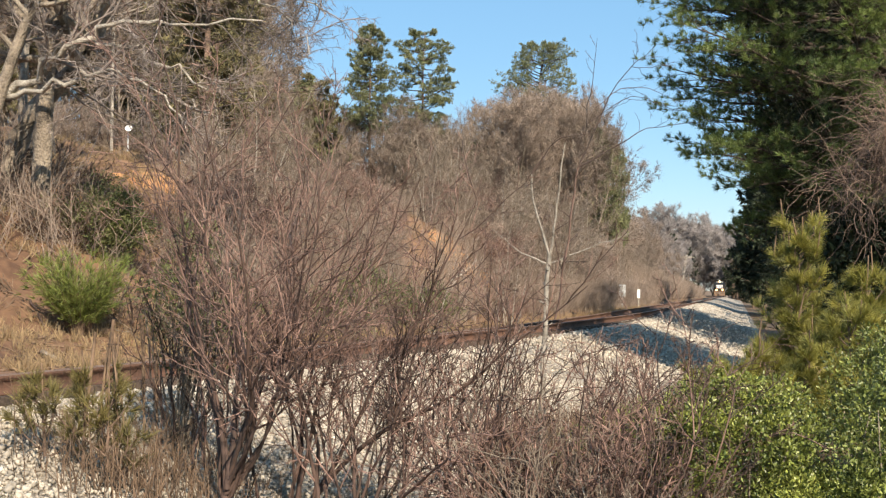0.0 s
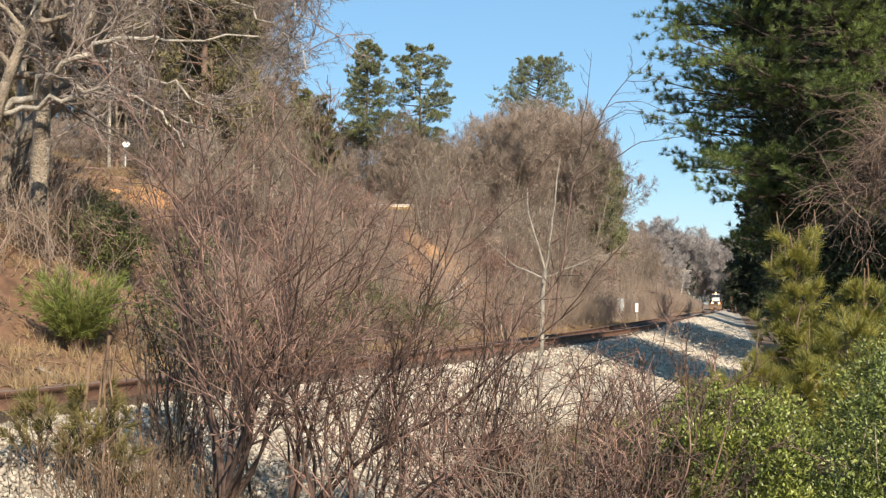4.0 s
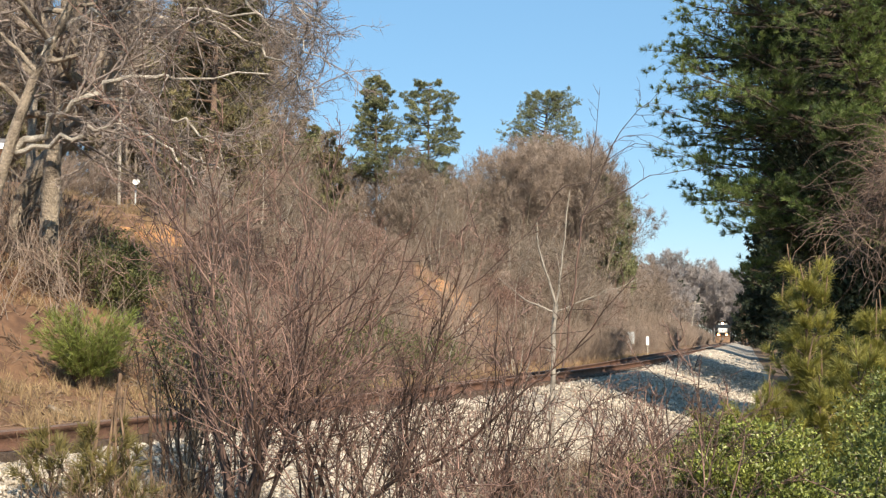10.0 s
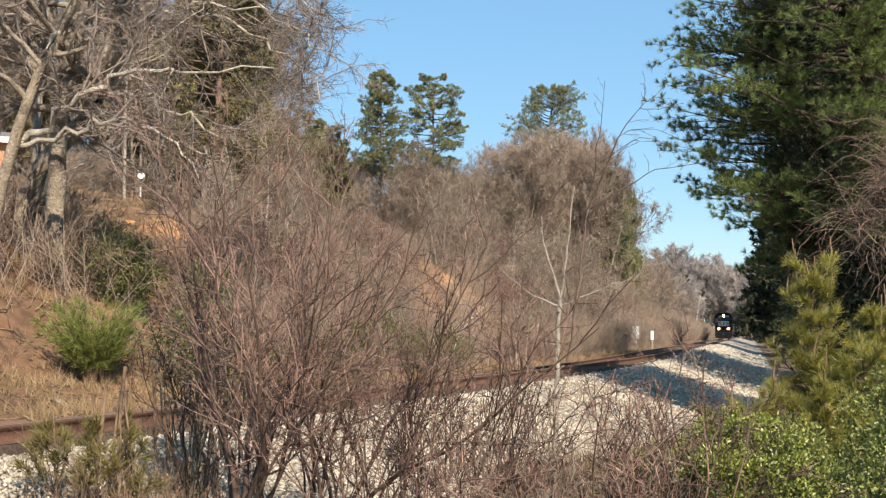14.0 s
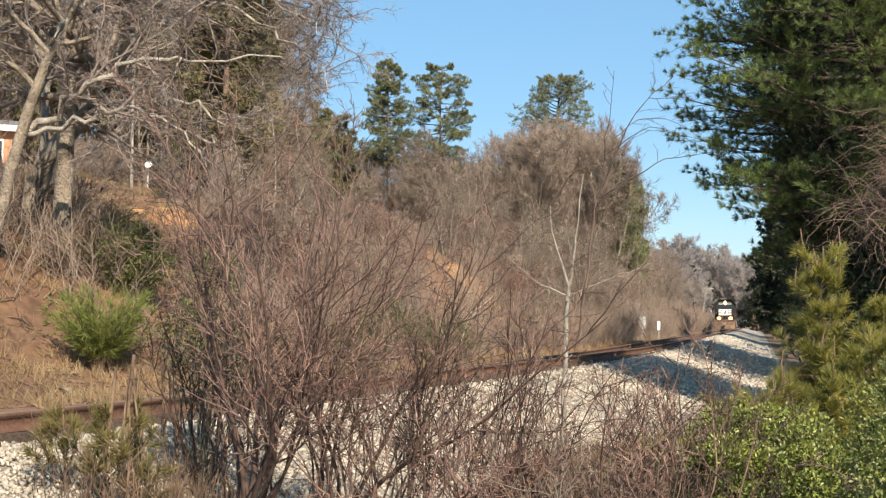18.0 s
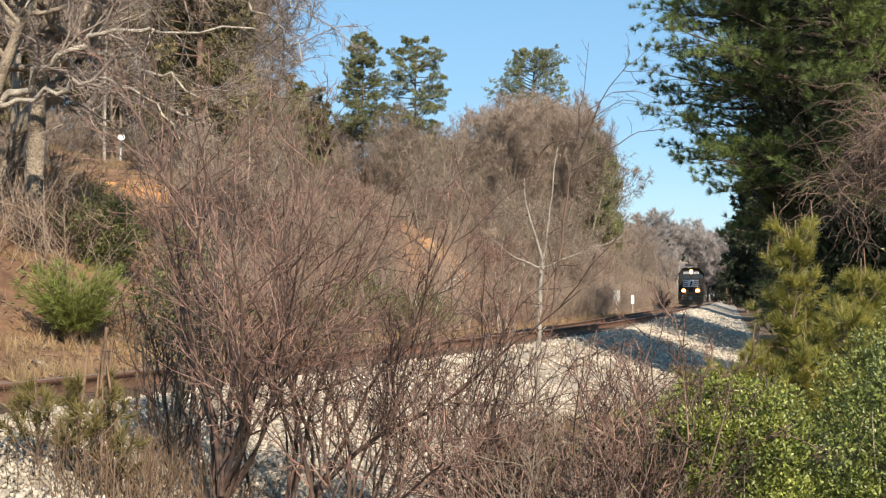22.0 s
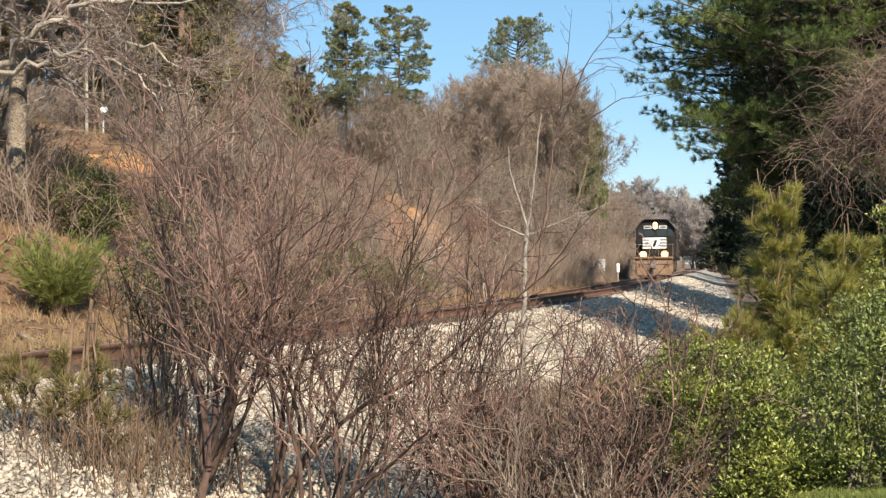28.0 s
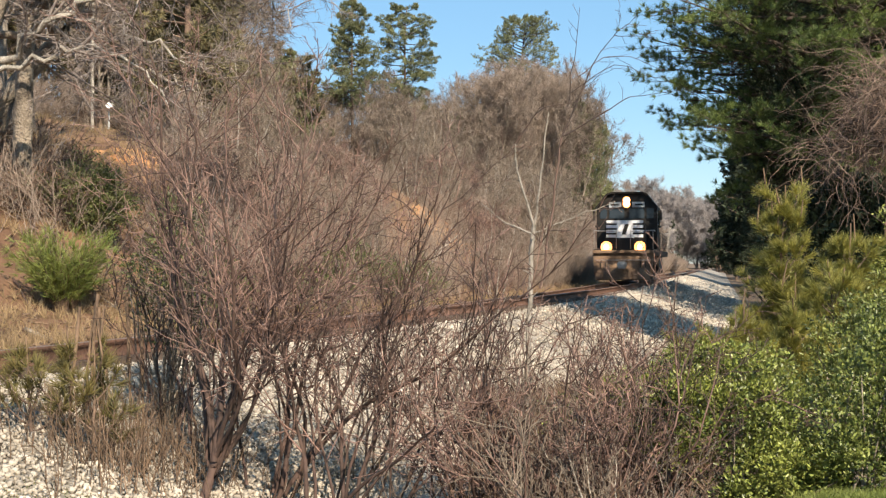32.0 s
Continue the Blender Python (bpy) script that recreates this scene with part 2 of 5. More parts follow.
# ---- mesh helpers ----
def mesh_of(name, V, Q=None, T=None, material=None, smooth=False):
    V = np.ascontiguousarray(V, np.float32)
    Q = np.zeros((0, 4), np.int32) if Q is None else np.asarray(Q, np.int32)
    T = np.zeros((0, 3), np.int32) if T is None else np.asarray(T, np.int32)
    me = bpy.data.meshes.new(name)
    me.vertices.add(len(V))
    me.vertices.foreach_set("co", V.ravel())
    loops = np.concatenate([Q.ravel(), T.ravel()]).astype(np.int32)
    me.loops.add(len(loops))
    me.loops.foreach_set("vertex_index", loops)
    me.polygons.add(len(Q) + len(T))
    me.polygons.foreach_set("loop_start", np.concatenate([np.arange(len(Q)) * 4, len(Q) * 4 + np.arange(len(T)) * 3]).astype(np.int32))
    if smooth:
        me.polygons.foreach_set("use_smooth", np.ones(len(Q) + len(T), bool))
    me.update(calc_edges=True)
    if material:
        me.materials.append(material)
    return me


def joined(*pieces):
    """Joins (V, Q, T) pieces into one."""
    V, Q, T, k = [], [], [], 0
    for v, q, t in pieces:
        V.append(v)
        if q is not None and len(q):
            Q.append(np.asarray(q) + k)
        if t is not None and len(t):
            T.append(np.asarray(t) + k)
        k += len(v)
    return np.concatenate(V), (np.concatenate(Q) if Q else None), (np.concatenate(T) if T else None)


def unit(v):
    return v / np.maximum(np.linalg.norm(v, axis=-1, keepdims=True), 1e-9)


def tubes(P, R, s=3):
    """Tapered tubes along M polylines of n points: P (M, n, 3), R (M, n)."""
    P, R = np.asarray(P, float), np.asarray(R, float)
    m, n = R.shape
    t = unit(np.gradient(P, axis=1))
    ref = np.where(np.abs(t[..., 2:3]) > 0.9, np.array([1.0, 0.2, 0.0]), np.array([0.1, 0.2, 1.0]))
    a = unit(np.cross(t, ref))
    b = np.cross(t, a)
    ang = np.arange(s) * 2 * np.pi / s
    V = P[:, :, None] + R[:, :, None, None] * (a[:, :, None] * np.cos(ang)[:, None] + b[:, :, None] * np.sin(ang)[:, None])
    i = np.arange(m * n * s).reshape(m, n, s)
    Q = np.stack([i[:, :-1], np.roll(i[:, :-1], -1, 2), np.roll(i[:, 1:], -1, 2), i[:, 1:]], -1).reshape(-1, 4)
    return V.reshape(-1, 3), Q, None


def stems(bases, dirs, lengths, r0, r1, n=6, wig=0.08, up=0.0):
    """One polyline from each base."""
    bases, d, lengths = np.asarray(bases, float), unit(np.asarray(dirs, float)), np.broadcast_to(lengths, len(bases)).astype(float)
    P = [bases]
    for _ in range(n - 1):
        P.append(P[-1] + d * (lengths / (n - 1))[:, None])
        d = unit(d + rng.normal(0, wig, d.shape) + np.array([0, 0, up]))
    f = np.linspace(0, 1, n)
    return np.stack(P, 1), np.broadcast_to(r0, len(bases))[:, None] * (1 - f) + np.broadcast_to(r1, len(bases))[:, None] * f


def grow(P, R, k, t0=0.25, t1=1.0, angle=45, ratio=0.5, n=4, up=0.05, wig=0.12, thin=0.55, least=0.003, shrink=0.55):
    """k side branches on each polyline."""
    m, np_, _ = P.shape
    idx = np.repeat(np.arange(m), k)
    t = t0 + (t1 - t0) * ((np.tile(np.arange(k), m) + rng.random(m * k)) / k)
    x = t * (np_ - 1)
    i = np.minimum(x.astype(int), np_ - 2)
    f = (x - i)[:, None]
    base = P[idx, i] * (1 - f) + P[idx, i + 1] * f
    tan = unit(P[idx, i + 1] - P[idx, i])
    r = (R[idx, i] * (1 - f[:, 0]) + R[idx, i + 1] * f[:, 0]) * thin
    perp = unit(np.cross(tan, rng.normal(size=tan.shape)))
    a = np.radians(angle * rng.uniform(0.6, 1.35, m * k))[:, None]
    d = unit(np.cos(a) * tan + np.sin(a) * perp)
    length = np.linalg.norm(np.diff(P, axis=1), axis=2).sum(1)[idx] * ratio * (1 - shrink * t) * rng.uniform(0.6, 1.3, m * k)
    r = np.maximum(r, least)
    return stems(base, d, length, r, np.maximum(r * 0.35, least * 0.6), n, wig, up)


def needles(C, D, count, length, width, spread=0.9):
    """A tuft of count thin blades at each centre C, along D."""
    m = len(C)
    c = np.repeat(C, count, 0)
    d = unit(np.repeat(unit(D), count, 0) + rng.normal(0, spread, (m * count, 3)))
    w = unit(np.cross(d, rng.normal(size=d.shape))) * width * 0.5
    ln = length * rng.uniform(0.7, 1.2, (m * count, 1))
    V = np.stack([c - w + d * ln * 0.05, c + w + d * ln * 0.05, c + d * ln], 1).reshape(-1, 3)
    return V, None, np.arange(len(V)).reshape(-1, 3)


def leaves(C, D, length, width):
    """A folded, pointed leaf at each C, along D: two faces that meet in the midrib."""
    d = unit(D)
    n = len(C)
    s = unit(np.cross(d, rng.normal(size=d.shape)))
    h = np.cross(d, s)
    ln = length * rng.uniform(0.65, 1.25, (n, 1))
    w = width * rng.uniform(0.7, 1.2, (n, 1))
    a, tip = C, C + d * ln
    l = C + d * ln * 0.45 + s * w * 0.5 + h * w * 0.22
    r = C + d * ln * 0.45 - s * w * 0.5 + h * w * 0.22
    V = np.stack([a, l, tip, r], 1).reshape(-1, 3)
    i = np.arange(n)[:, None] * 4
    return V, None, np.concatenate([i + [0, 1, 2], i + [0, 2, 3]])


def thing(name, at, label, category, group="", kind=""):
    ob = new(name)
    ob.empty_display_size = 0.2
    ob.matrix_basis = at if isinstance(at, Matrix) else pose(*at)
    return tagged(ob, label, category, group, kind)


def piece(name, geo, material, parent, label="", smooth=False):
    ob = new(name, mesh_of(name, *geo, material=material, smooth=smooth))
    ob.parent = parent
    return tagged(ob, label)


def part(name, bm, material, parent, label=""):
    me = bpy.data.meshes.new(name)
    bm.to_mesh(me)
    bm.free()
    me.materials.append(material)
    ob = new(name, me)
    ob.parent = parent
    return tagged(ob, label)


def box(x0, x1, y0, y1, z0, z1, bevel=0.02, bm=None):
    bm = bm or bmesh.new()
    m = Matrix.LocRotScale(((x0 + x1) / 2, (y0 + y1) / 2, (z0 + z1) / 2), None, (x1 - x0, y1 - y0, z1 - z0))
    made = bmesh.ops.create_cube(bm, size=1, matrix=m)["verts"]
    if bevel:
        bmesh.ops.bevel(bm, geom=list({e for v in made for e in v.link_edges}), offset=bevel, segments=2, affect="EDGES")
    return bm


def rod(p, q, r, bm=None, seg=8, r2=None):
    bm = bm or bmesh.new()
    p, q = Vector(p), Vector(q)
    m = Matrix.Translation((p + q) / 2) @ (q - p).to_track_quat("Z", "Y").to_matrix().to_4x4()
    bmesh.ops.create_cone(bm, cap_ends=True, segments=seg, radius1=r, radius2=r if r2 is None else r2, depth=(q - p).length, matrix=m)
    return bm


def prism(outline, y0, y1, bevel=0.03):
    """An outline in x and z, drawn out from y0 to y1."""
    bm = bmesh.new()
    a = [bm.verts.new((x, y0, z)) for x, z in outline]
    b = [bm.verts.new((x, y1, z)) for x, z in outline]
    bm.faces.new(a)
    bm.faces.new(b[::-1])
    for i in range(len(a)):
        j = (i + 1) % len(a)
        bm.faces.new((a[j], a[i], b[i], b[j]))
    bmesh.ops.recalc_face_normals(bm, faces=bm.faces)
    if bevel:
        bmesh.ops.bevel(bm, geom=bm.edges[:], offset=bevel, segments=2, affect="EDGES")
    return bm


def strip(d0, d1, ys, lift, steps=8):
    """A band along the track between two distances from its centre line, lifted off the ground."""
    ds = np.linspace(d0, d1, steps)
    c = 1 / np.sqrt(1 + track_slope(ys) ** 2)
    X = track_x(ys)[:, None] + ds[None] * c[:, None]
    Y = ys[:, None] - ds[None] * (track_slope(ys) * c)[:, None]
    Z = ground_z(X, Y) + lift
    i = np.arange(X.size).reshape(X.shape)
    Q = np.stack([i[:-1, :-1], i[:-1, 1:], i[1:, 1:], i[1:, :-1]], -1).reshape(-1, 4)
    return np.stack([X, Y, Z], -1).reshape(-1, 3), Q, None


def along(y, d, z):
    """World place at a distance d from the centre line, beside the point of the track at y."""
    s = float(track_slope(y))
    c = 1 / math.sqrt(1 + s * s)
    return Vector((float(track_x(y)) + d * c, y - d * s * c, z))


RAIL_Z = 0.75


def cant(y):
    """How far the outer rail, on the viewer's side, stands above the inner one on the curve."""
    return float(np.interp(y, [26, 58], [0.15, 0.0]))


# ---- ground: one sheet to the horizon ----
ds = np.unique(np.concatenate([np.linspace(-900, -60, 14), np.linspace(-60, -16, 34), np.linspace(-16, 12, 80), np.linspace(12, 50, 18), np.linspace(50, 900, 14)]))
ys = np.unique(np.concatenate([np.linspace(-300, -20, 12), np.linspace(-20, 75, 200), np.linspace(75, 200, 80), np.linspace(200, 480, 60), np.linspace(480, 2500, 16)]))
X = np.where(ys[:, None] < 480, track_x(ys)[:, None], track_x(480.0)) + ds[None]
Y = np.broadcast_to(ys[:, None], X.shape)
Z = ground_z(X, np.minimum(Y, 480))
i = np.arange(X.size).reshape(X.shape)
Q = np.stack([i[:-1, :-1], i[:-1, 1:], i[1:, 1:], i[1:, :-1]], -1).reshape(-1, 4)
me = mesh_of("ground", np.stack([X, Y, Z], -1).reshape(-1, 3), Q, material=M_SOIL, smooth=True)
for m in (M_LAWN, M_CLAY, M_LITTER):
    me.materials.append(m)
cx, cy = X.ravel()[Q].mean(1), Y.ravel()[Q].mean(1)
cd = side(cx, cy)
which = np.zeros(len(Q), np.int32)
which[((cd < -13) & (cy > 62)) | (cd < -40) | (cy > 70)] = 3
which[cd > 5.5] = 3
which[(cd > 5.5) & (cx > 2.4) & (cy < 11)] = 1
for px, py, rx, ry in ((-0.5, 57, 0.9, 5.0), (0.7, 53, 0.7, 2.0), (-9.4, 28.9, 1.3, 1.5), (-8.9, 35.7, 0.8, 1.3), (-9.7, 37, 0.8, 1.2)):
    wob = 0.35 * np.sin(3.1 * cx + 2 * cy) + 0.25 * np.sin(5.3 * cy - 2 * cx)
    which[((cx - px) / rx) ** 2 + ((cy - py) / ry) ** 2 < 1 + wob] = 2
me.polygons.foreach_set("material_index", which)
tagged(new("ground", me), "dry grassy bank, leaf litter and clay under the trees", "ground", kind="structure")

# ---- track ----
ys = np.concatenate([np.linspace(-30, 80, 200), np.linspace(80.8, 430, 160)])
bed = new("ballast_bed", mesh_of("ballast_bed", *strip(-1.35, 5.9, ys, 0.035, 20), material=M_BALLAST, smooth=True))
tagged(bed, "pale crushed stone ballast sloping down from the track", "ballast", kind="structure")
track = thing("railway_track", (0, 0, 0), "single railway track with rusty rails on wooden ties", "railway track", kind="structure")
prof = np.array([(-0.037, 0), (0.037, 0), (0.037, -0.035), (0.010, -0.055), (0.008, -0.150), (0.075, -0.172), (0.075, -0.186), (-0.075, -0.186), (-0.075, -0.172), (-0.008, -0.150), (-0.010, -0.055), (-0.037, -0.035)])
for d in (0.755, -0.755):
    P = np.array([[along(y, d + a, RAIL_Z + b - (0.755 - d) / 1.51 * cant(y)) for a, b in prof] for y in ys])
    i = np.arange(P.shape[0] * 12).reshape(-1, 12)
    Q = np.stack([i[:-1], np.roll(i[:-1], -1, 1), np.roll(i[1:], -1, 1), i[1:]], -1).reshape(-1, 4)
    rail = piece("rail", (P.reshape(-1, 3), Q, None), M_RAIL, track)
    rail.data.materials.append(M_RAILTOP)
    top = np.zeros(len(Q), np.int32)
    top[0::12] = 1
    rail.data.polygons.foreach_set("material_index", top)
bm = box(-1.29, 1.29, -0.115, 0.115, -0.18, 0.0, 0.012)
first = part("tie", bm, M_TIE, track)
tie_y = np.arange(-6.0, 140.0, 0.52)
for k, y in enumerate(tie_y):
    ob = first if k == 0 else first.copy()
    if k:
        scene.collection.objects.link(ob)
    ob.matrix_basis = Matrix.Translation(along(y, 0, RAIL_Z - 0.19 - cant(y) / 2)) @ pose(0, 0, 0, 0, -math.degrees(cant(y) / 1.51), -math.degrees(math.atan(float(track_slope(y)))) + rng.normal(0, 0.4))


# ---- plants: kinds ----
def bough(points, r0, r1, n=10):
    """A smooth limb through a few points."""
    pts = np.array(points, float)
    t = np.linspace(0, len(pts) - 1, n)
    out = np.stack([np.interp(t, np.arange(len(pts)), pts[:, j]) for j in range(3)], 1)
    out[1:-1] = (out[:-2] + out[2:] + 2 * out[1:-1]) / 4
    out[1:-1] += rng.normal(0, 0.006, out[1:-1].shape)
    return out[None], np.linspace(r0, r1, n)[None]


def bare_shrub(name, at, label, spread=42, count=30, height=3.2, r=0.016, k=(9, 7, 4), lean=(0, 0), bark=None, twig=None, base=0.3, group="", wig=0.11, fine=1.0, cheap=False, bole=0.0, mist=0):
    """A many-stemmed leafless shrub: stems fan out from a crown at the ground."""
    ob = thing(name, at, label, "shrub", group)
    a = rng.uniform(0, 2 * np.pi, count)
    tilt = np.radians(spread) * np.sqrt(rng.random(count))
    D = np.stack([np.sin(tilt) * np.cos(a) + lean[0], np.sin(tilt) * np.sin(a) + lean[1], np.cos(tilt)], 1)
    B = np.stack([np.cos(a), np.sin(a), np.zeros(count)], 1) * (base * rng.random((count, 1)))
    B[:, 2] = -0.08
    if bole:
        f = rng.random(count)
        B = np.stack([0.10 * f, 0.05 * np.sin(5 * f), bole * (0.15 + 0.85 * f)], 1)
        T, TR = bough([(-0.03, 0, -0.15), (0.0, 0.0, 0.3 * bole), (0.07, 0.03, 0.7 * bole), (0.10, 0, 1.05 * bole)], 0.045, 0.026, 9)
        piece("bole", tubes(T, TR, 8), M_DARKTWIG, ob, "dark crooked short trunk", True)
    P, R = stems(B, D, height * rng.uniform(0.55, 1.05, count), r * rng.uniform(0.6, 1.5, count), 0.003 * fine, 8 if cheap else 15, wig if cheap else wig * 0.8, 0.05)
    for p, q in zip(P, R):
        piece("stem", tubes(p[None], q[None], 4 if cheap else 6), bark or M_TWIG, ob, smooth=True)
    n = (4, 3, 2) if cheap else (6, 4, 3)
    least = 0.0055 if cheap else 0.0050
    wide = (36, 42, 45) if cheap else (42, 46, 58)
    P1, R1 = grow(P, R, k[0], 0.15 if cheap or height < 2.3 else 0.28, 0.97, wide[0], 0.46, n[0], 0.10 if cheap else 0.15, wig, least=least * fine)
    P2, R2 = grow(P1, R1, k[1], 0.10, 1.0, wide[1], 0.46, n[1], 0.06 if cheap else 0.12, wig, least=least * 0.72 * fine)
    geo = [tubes(P1, R1, 3), tubes(P2, R2, 3)]
    if k[2]:
        P3, R3 = grow(P2, R2, k[2], 0.15, 1.0, wide[2], 0.36, n[2], 0.03, wig, least=least * 0.55 * fine)
        geo.append(tubes(P3, R3, 3))
        if mist:
            geo.append(needles(P3[:, 0], P3[:, -1] - P3[:, 0], mist, 0.55, 0.016, 0.55))
    piece("crown", joined(*geo), twig or M_TWIG, ob)
    return ob


def bare_tree(name, at, label, height=12.0, r=0.16, k=(12, 8, 6), forks=2, first=0.3, spread=48, bark=None, twig=None, fine=0.008, group="", ratio=0.5, up=0.06, cheap=False, apart=False, mist=0, haze=(0.7, 0.026)):
    """A leafless tree: trunk with limbs, then a crown of branches and twigs."""
    ob = thing(name, at, label, "tree", group)
    P, R = stems([[0, 0, -0.2]] * forks, [[rng.normal(0, 0.10 * forks), rng.normal(0, 0.10 * forks), 1] for _ in range(forks)], height, r, r * 0.12, 12, 0.06, 0.04)
    R[:, 0] *= 1.35
    P1, R1 = grow(P, R, k[0], first, 0.97, spread, ratio, 8, up, 0.12, least=fine * 1.5, shrink=0.6)
    piece("trunk", tubes(P, R, 8) if apart else joined(tubes(P, R, 8), tubes(P1, R1, 5)), bark or M_BARK, ob, smooth=True)
    for p, q in zip(P1, R1) if apart else ():
        piece("limb", tubes(p[None], q[None], 5), bark or M_BARK, ob, smooth=True)
    P2, R2 = grow(P1, R1, k[1], 0.2, 1.0, 42, 0.5, 4 if cheap else 6, up * 0.7, 0.13, least=fine)
    P3, R3 = grow(P2, R2, k[2], 0.15, 1.0, 42, 0.55, 2 if cheap else 5, up * 0.5, 0.14, least=fine * 0.7)
    geo = [tubes(P2, R2, 3), tubes(P3, R3, 3)]
    if mist:
        geo.append(needles(np.concatenate([P3[:, 0], P3[:, -1]]), np.repeat((P3[:, -1] - P3[:, 0])[None], 2, 0).reshape(-1, 3), mist, *haze, 0.5))
    piece("crown", joined(*geo), twig or M_WOODTWIG, ob)
    return ob


def pine_tree(name, at, label, height=20.0, r=0.24, limbs=60, first=0.35, reach=4.0, tuft=0.2, count=16, width=0.013, k=(7, 5), top=0.25, needle=None, group="", cheap=True, shape=(0.75, 1.0, 0.75), lift=0.0, inner=0.3, even=(0.65, 1.15), wide=0.42):
    """A pine: straight trunk, whorled limbs, and tufts of needles along the outer twigs."""
    ob = thing(name, at, label, "pine tree", group)
    P, R = stems([[0, 0, -0.2]], [[0.02, 0.01, 1]], height, r, r * 0.1, 14, 0.025, 0.05)
    t = np.sort(rng.uniform(first, 0.985, limbs))
    base = np.stack([np.interp(t * 13, np.arange(14), P[0, :, j]) for j in range(3)], 1)
    a = np.arange(limbs) * 2.4 + rng.normal(0, 0.5, limbs)
    f = (t - first) / (1 - first)
    ln = reach * np.interp(f, [0, 0.25, 0.6, 1], [*shape, top]) * rng.uniform(*even, limbs)
    D = np.stack([np.cos(a), np.sin(a), rng.uniform(-0.1, 0.3, limbs) + 0.5 * f ** 2 + lift], 1)
    P1, R1 = stems(base, D, ln, 0.02 + 0.03 * ln / reach, 0.008, 7, 0.08, 0.02)
    P2, R2 = grow(P1, R1, k[0], inner, 1.0, 45, wide, 4, 0.06, 0.1, least=0.006)
    P3, R3 = grow(P2, R2, k[1], 0.35, 1.0, 45, 0.5, 3, 0.10, 0.1, least=0.004)
    wood_ = [tubes(P, R, 9), tubes(P1, R1, 4), tubes(P2, R2, 3)]
    if not cheap:
        wood_.append(tubes(P3, R3, 3))
    piece("trunk", joined(*wood_), M_PINEBARK, ob, smooth=True)
    C = np.concatenate([P3[:, -1], P3[:, -2], P2[:, -1], P1[:, -1], P[:, -1]])
    D = np.concatenate([P3[:, -1] - P3[:, 0], P3[:, -2] - P3[:, 0], P2[:, -1] - P2[:, -2], P1[:, -1] - P1[:, -2], P[:, -1] - P[:, -2]])
    piece("crown", needles(C, unit(D) + np.array([0, 0, 0.25]), count, tuft, width, 1.3), needle or M_NEEDLE, ob)
    return ob


def plate_pine(name, at, label, height, r, z0, limbs, profile, k=(10, 4), tuft=0.17, count=34, width=0.012, needle=None, lift=0.0, flat=0.35, inner=0.3, wide=0.42, bushy=0.55, lean=0.02):
    """A pine whose limbs carry flat plates of needle tufts; profile gives the reach over height."""
    ob = thing(name, at, label, "pine tree")
    P, R = stems([[0, 0, -0.2]], [[lean, 0.01, 1]], height, r, r * 0.15, 14, 0.02, 0.05)
    z = z0 + (height * 0.985 - z0) * (np.arange(limbs) + rng.random(limbs)) / limbs
    base = np.stack([np.interp(z, P[0, :, 2], P[0, :, j]) for j in range(3)], 1)
    a = np.arange(limbs) * 2.4 + rng.normal(0, 0.35, limbs)
    ln = np.interp(z / height, *np.array(profile, float).T) * rng.uniform(0.78, 1.06, limbs)
    D = np.stack([np.cos(a), np.sin(a), rng.normal(0.02, 0.10, limbs) + lift + 0.5 * np.clip(z / height - 0.75, 0, 1) * 4 * lift], 1)
    P1, R1 = stems(base, D, ln, 0.025 + 0.012 * ln, 0.010, 8, 0.07, 0.03)
    P2, R2 = grow(P1, R1, k[0], inner, 1.0, 52, wide, 5, 0.02, 0.1, least=0.007, shrink=0.35)
    P2[:, :, 2] = P2[:, :1, 2] + (P2[:, :, 2] - P2[:, :1, 2]) * flat + 0.03 * np.arange(5)
    P3, R3 = grow(P2, R2, k[1], 0.3, 1.0, 50, 0.5, 3, 0.03, 0.1, least=0.005)
    P3[:, :, 2] = P3[:, :1, 2] + (P3[:, :, 2] - P3[:, :1, 2]) * flat + 0.03 * np.arange(3)
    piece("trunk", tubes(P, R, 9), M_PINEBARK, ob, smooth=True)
    # limbs and twigs wear the shaded bark copy, the trunk the plain one
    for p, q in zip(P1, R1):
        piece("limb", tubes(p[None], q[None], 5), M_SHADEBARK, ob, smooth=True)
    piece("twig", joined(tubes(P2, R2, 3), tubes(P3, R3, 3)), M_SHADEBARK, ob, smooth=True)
    ends = [(P3, 2), (P2, 4), (P2, 3), (P1, 7), (P, 13)]
    C = np.concatenate([p[:, i] for p, i in ends])
    D = np.concatenate([p[:, i] - p[:, i - 1] for p, i in ends])
    piece("crown", needles(C, unit(D) + np.array([0, 0, 0.45]), count, tuft, width, bushy), needle or M_NEEDLE, ob)
    return ob


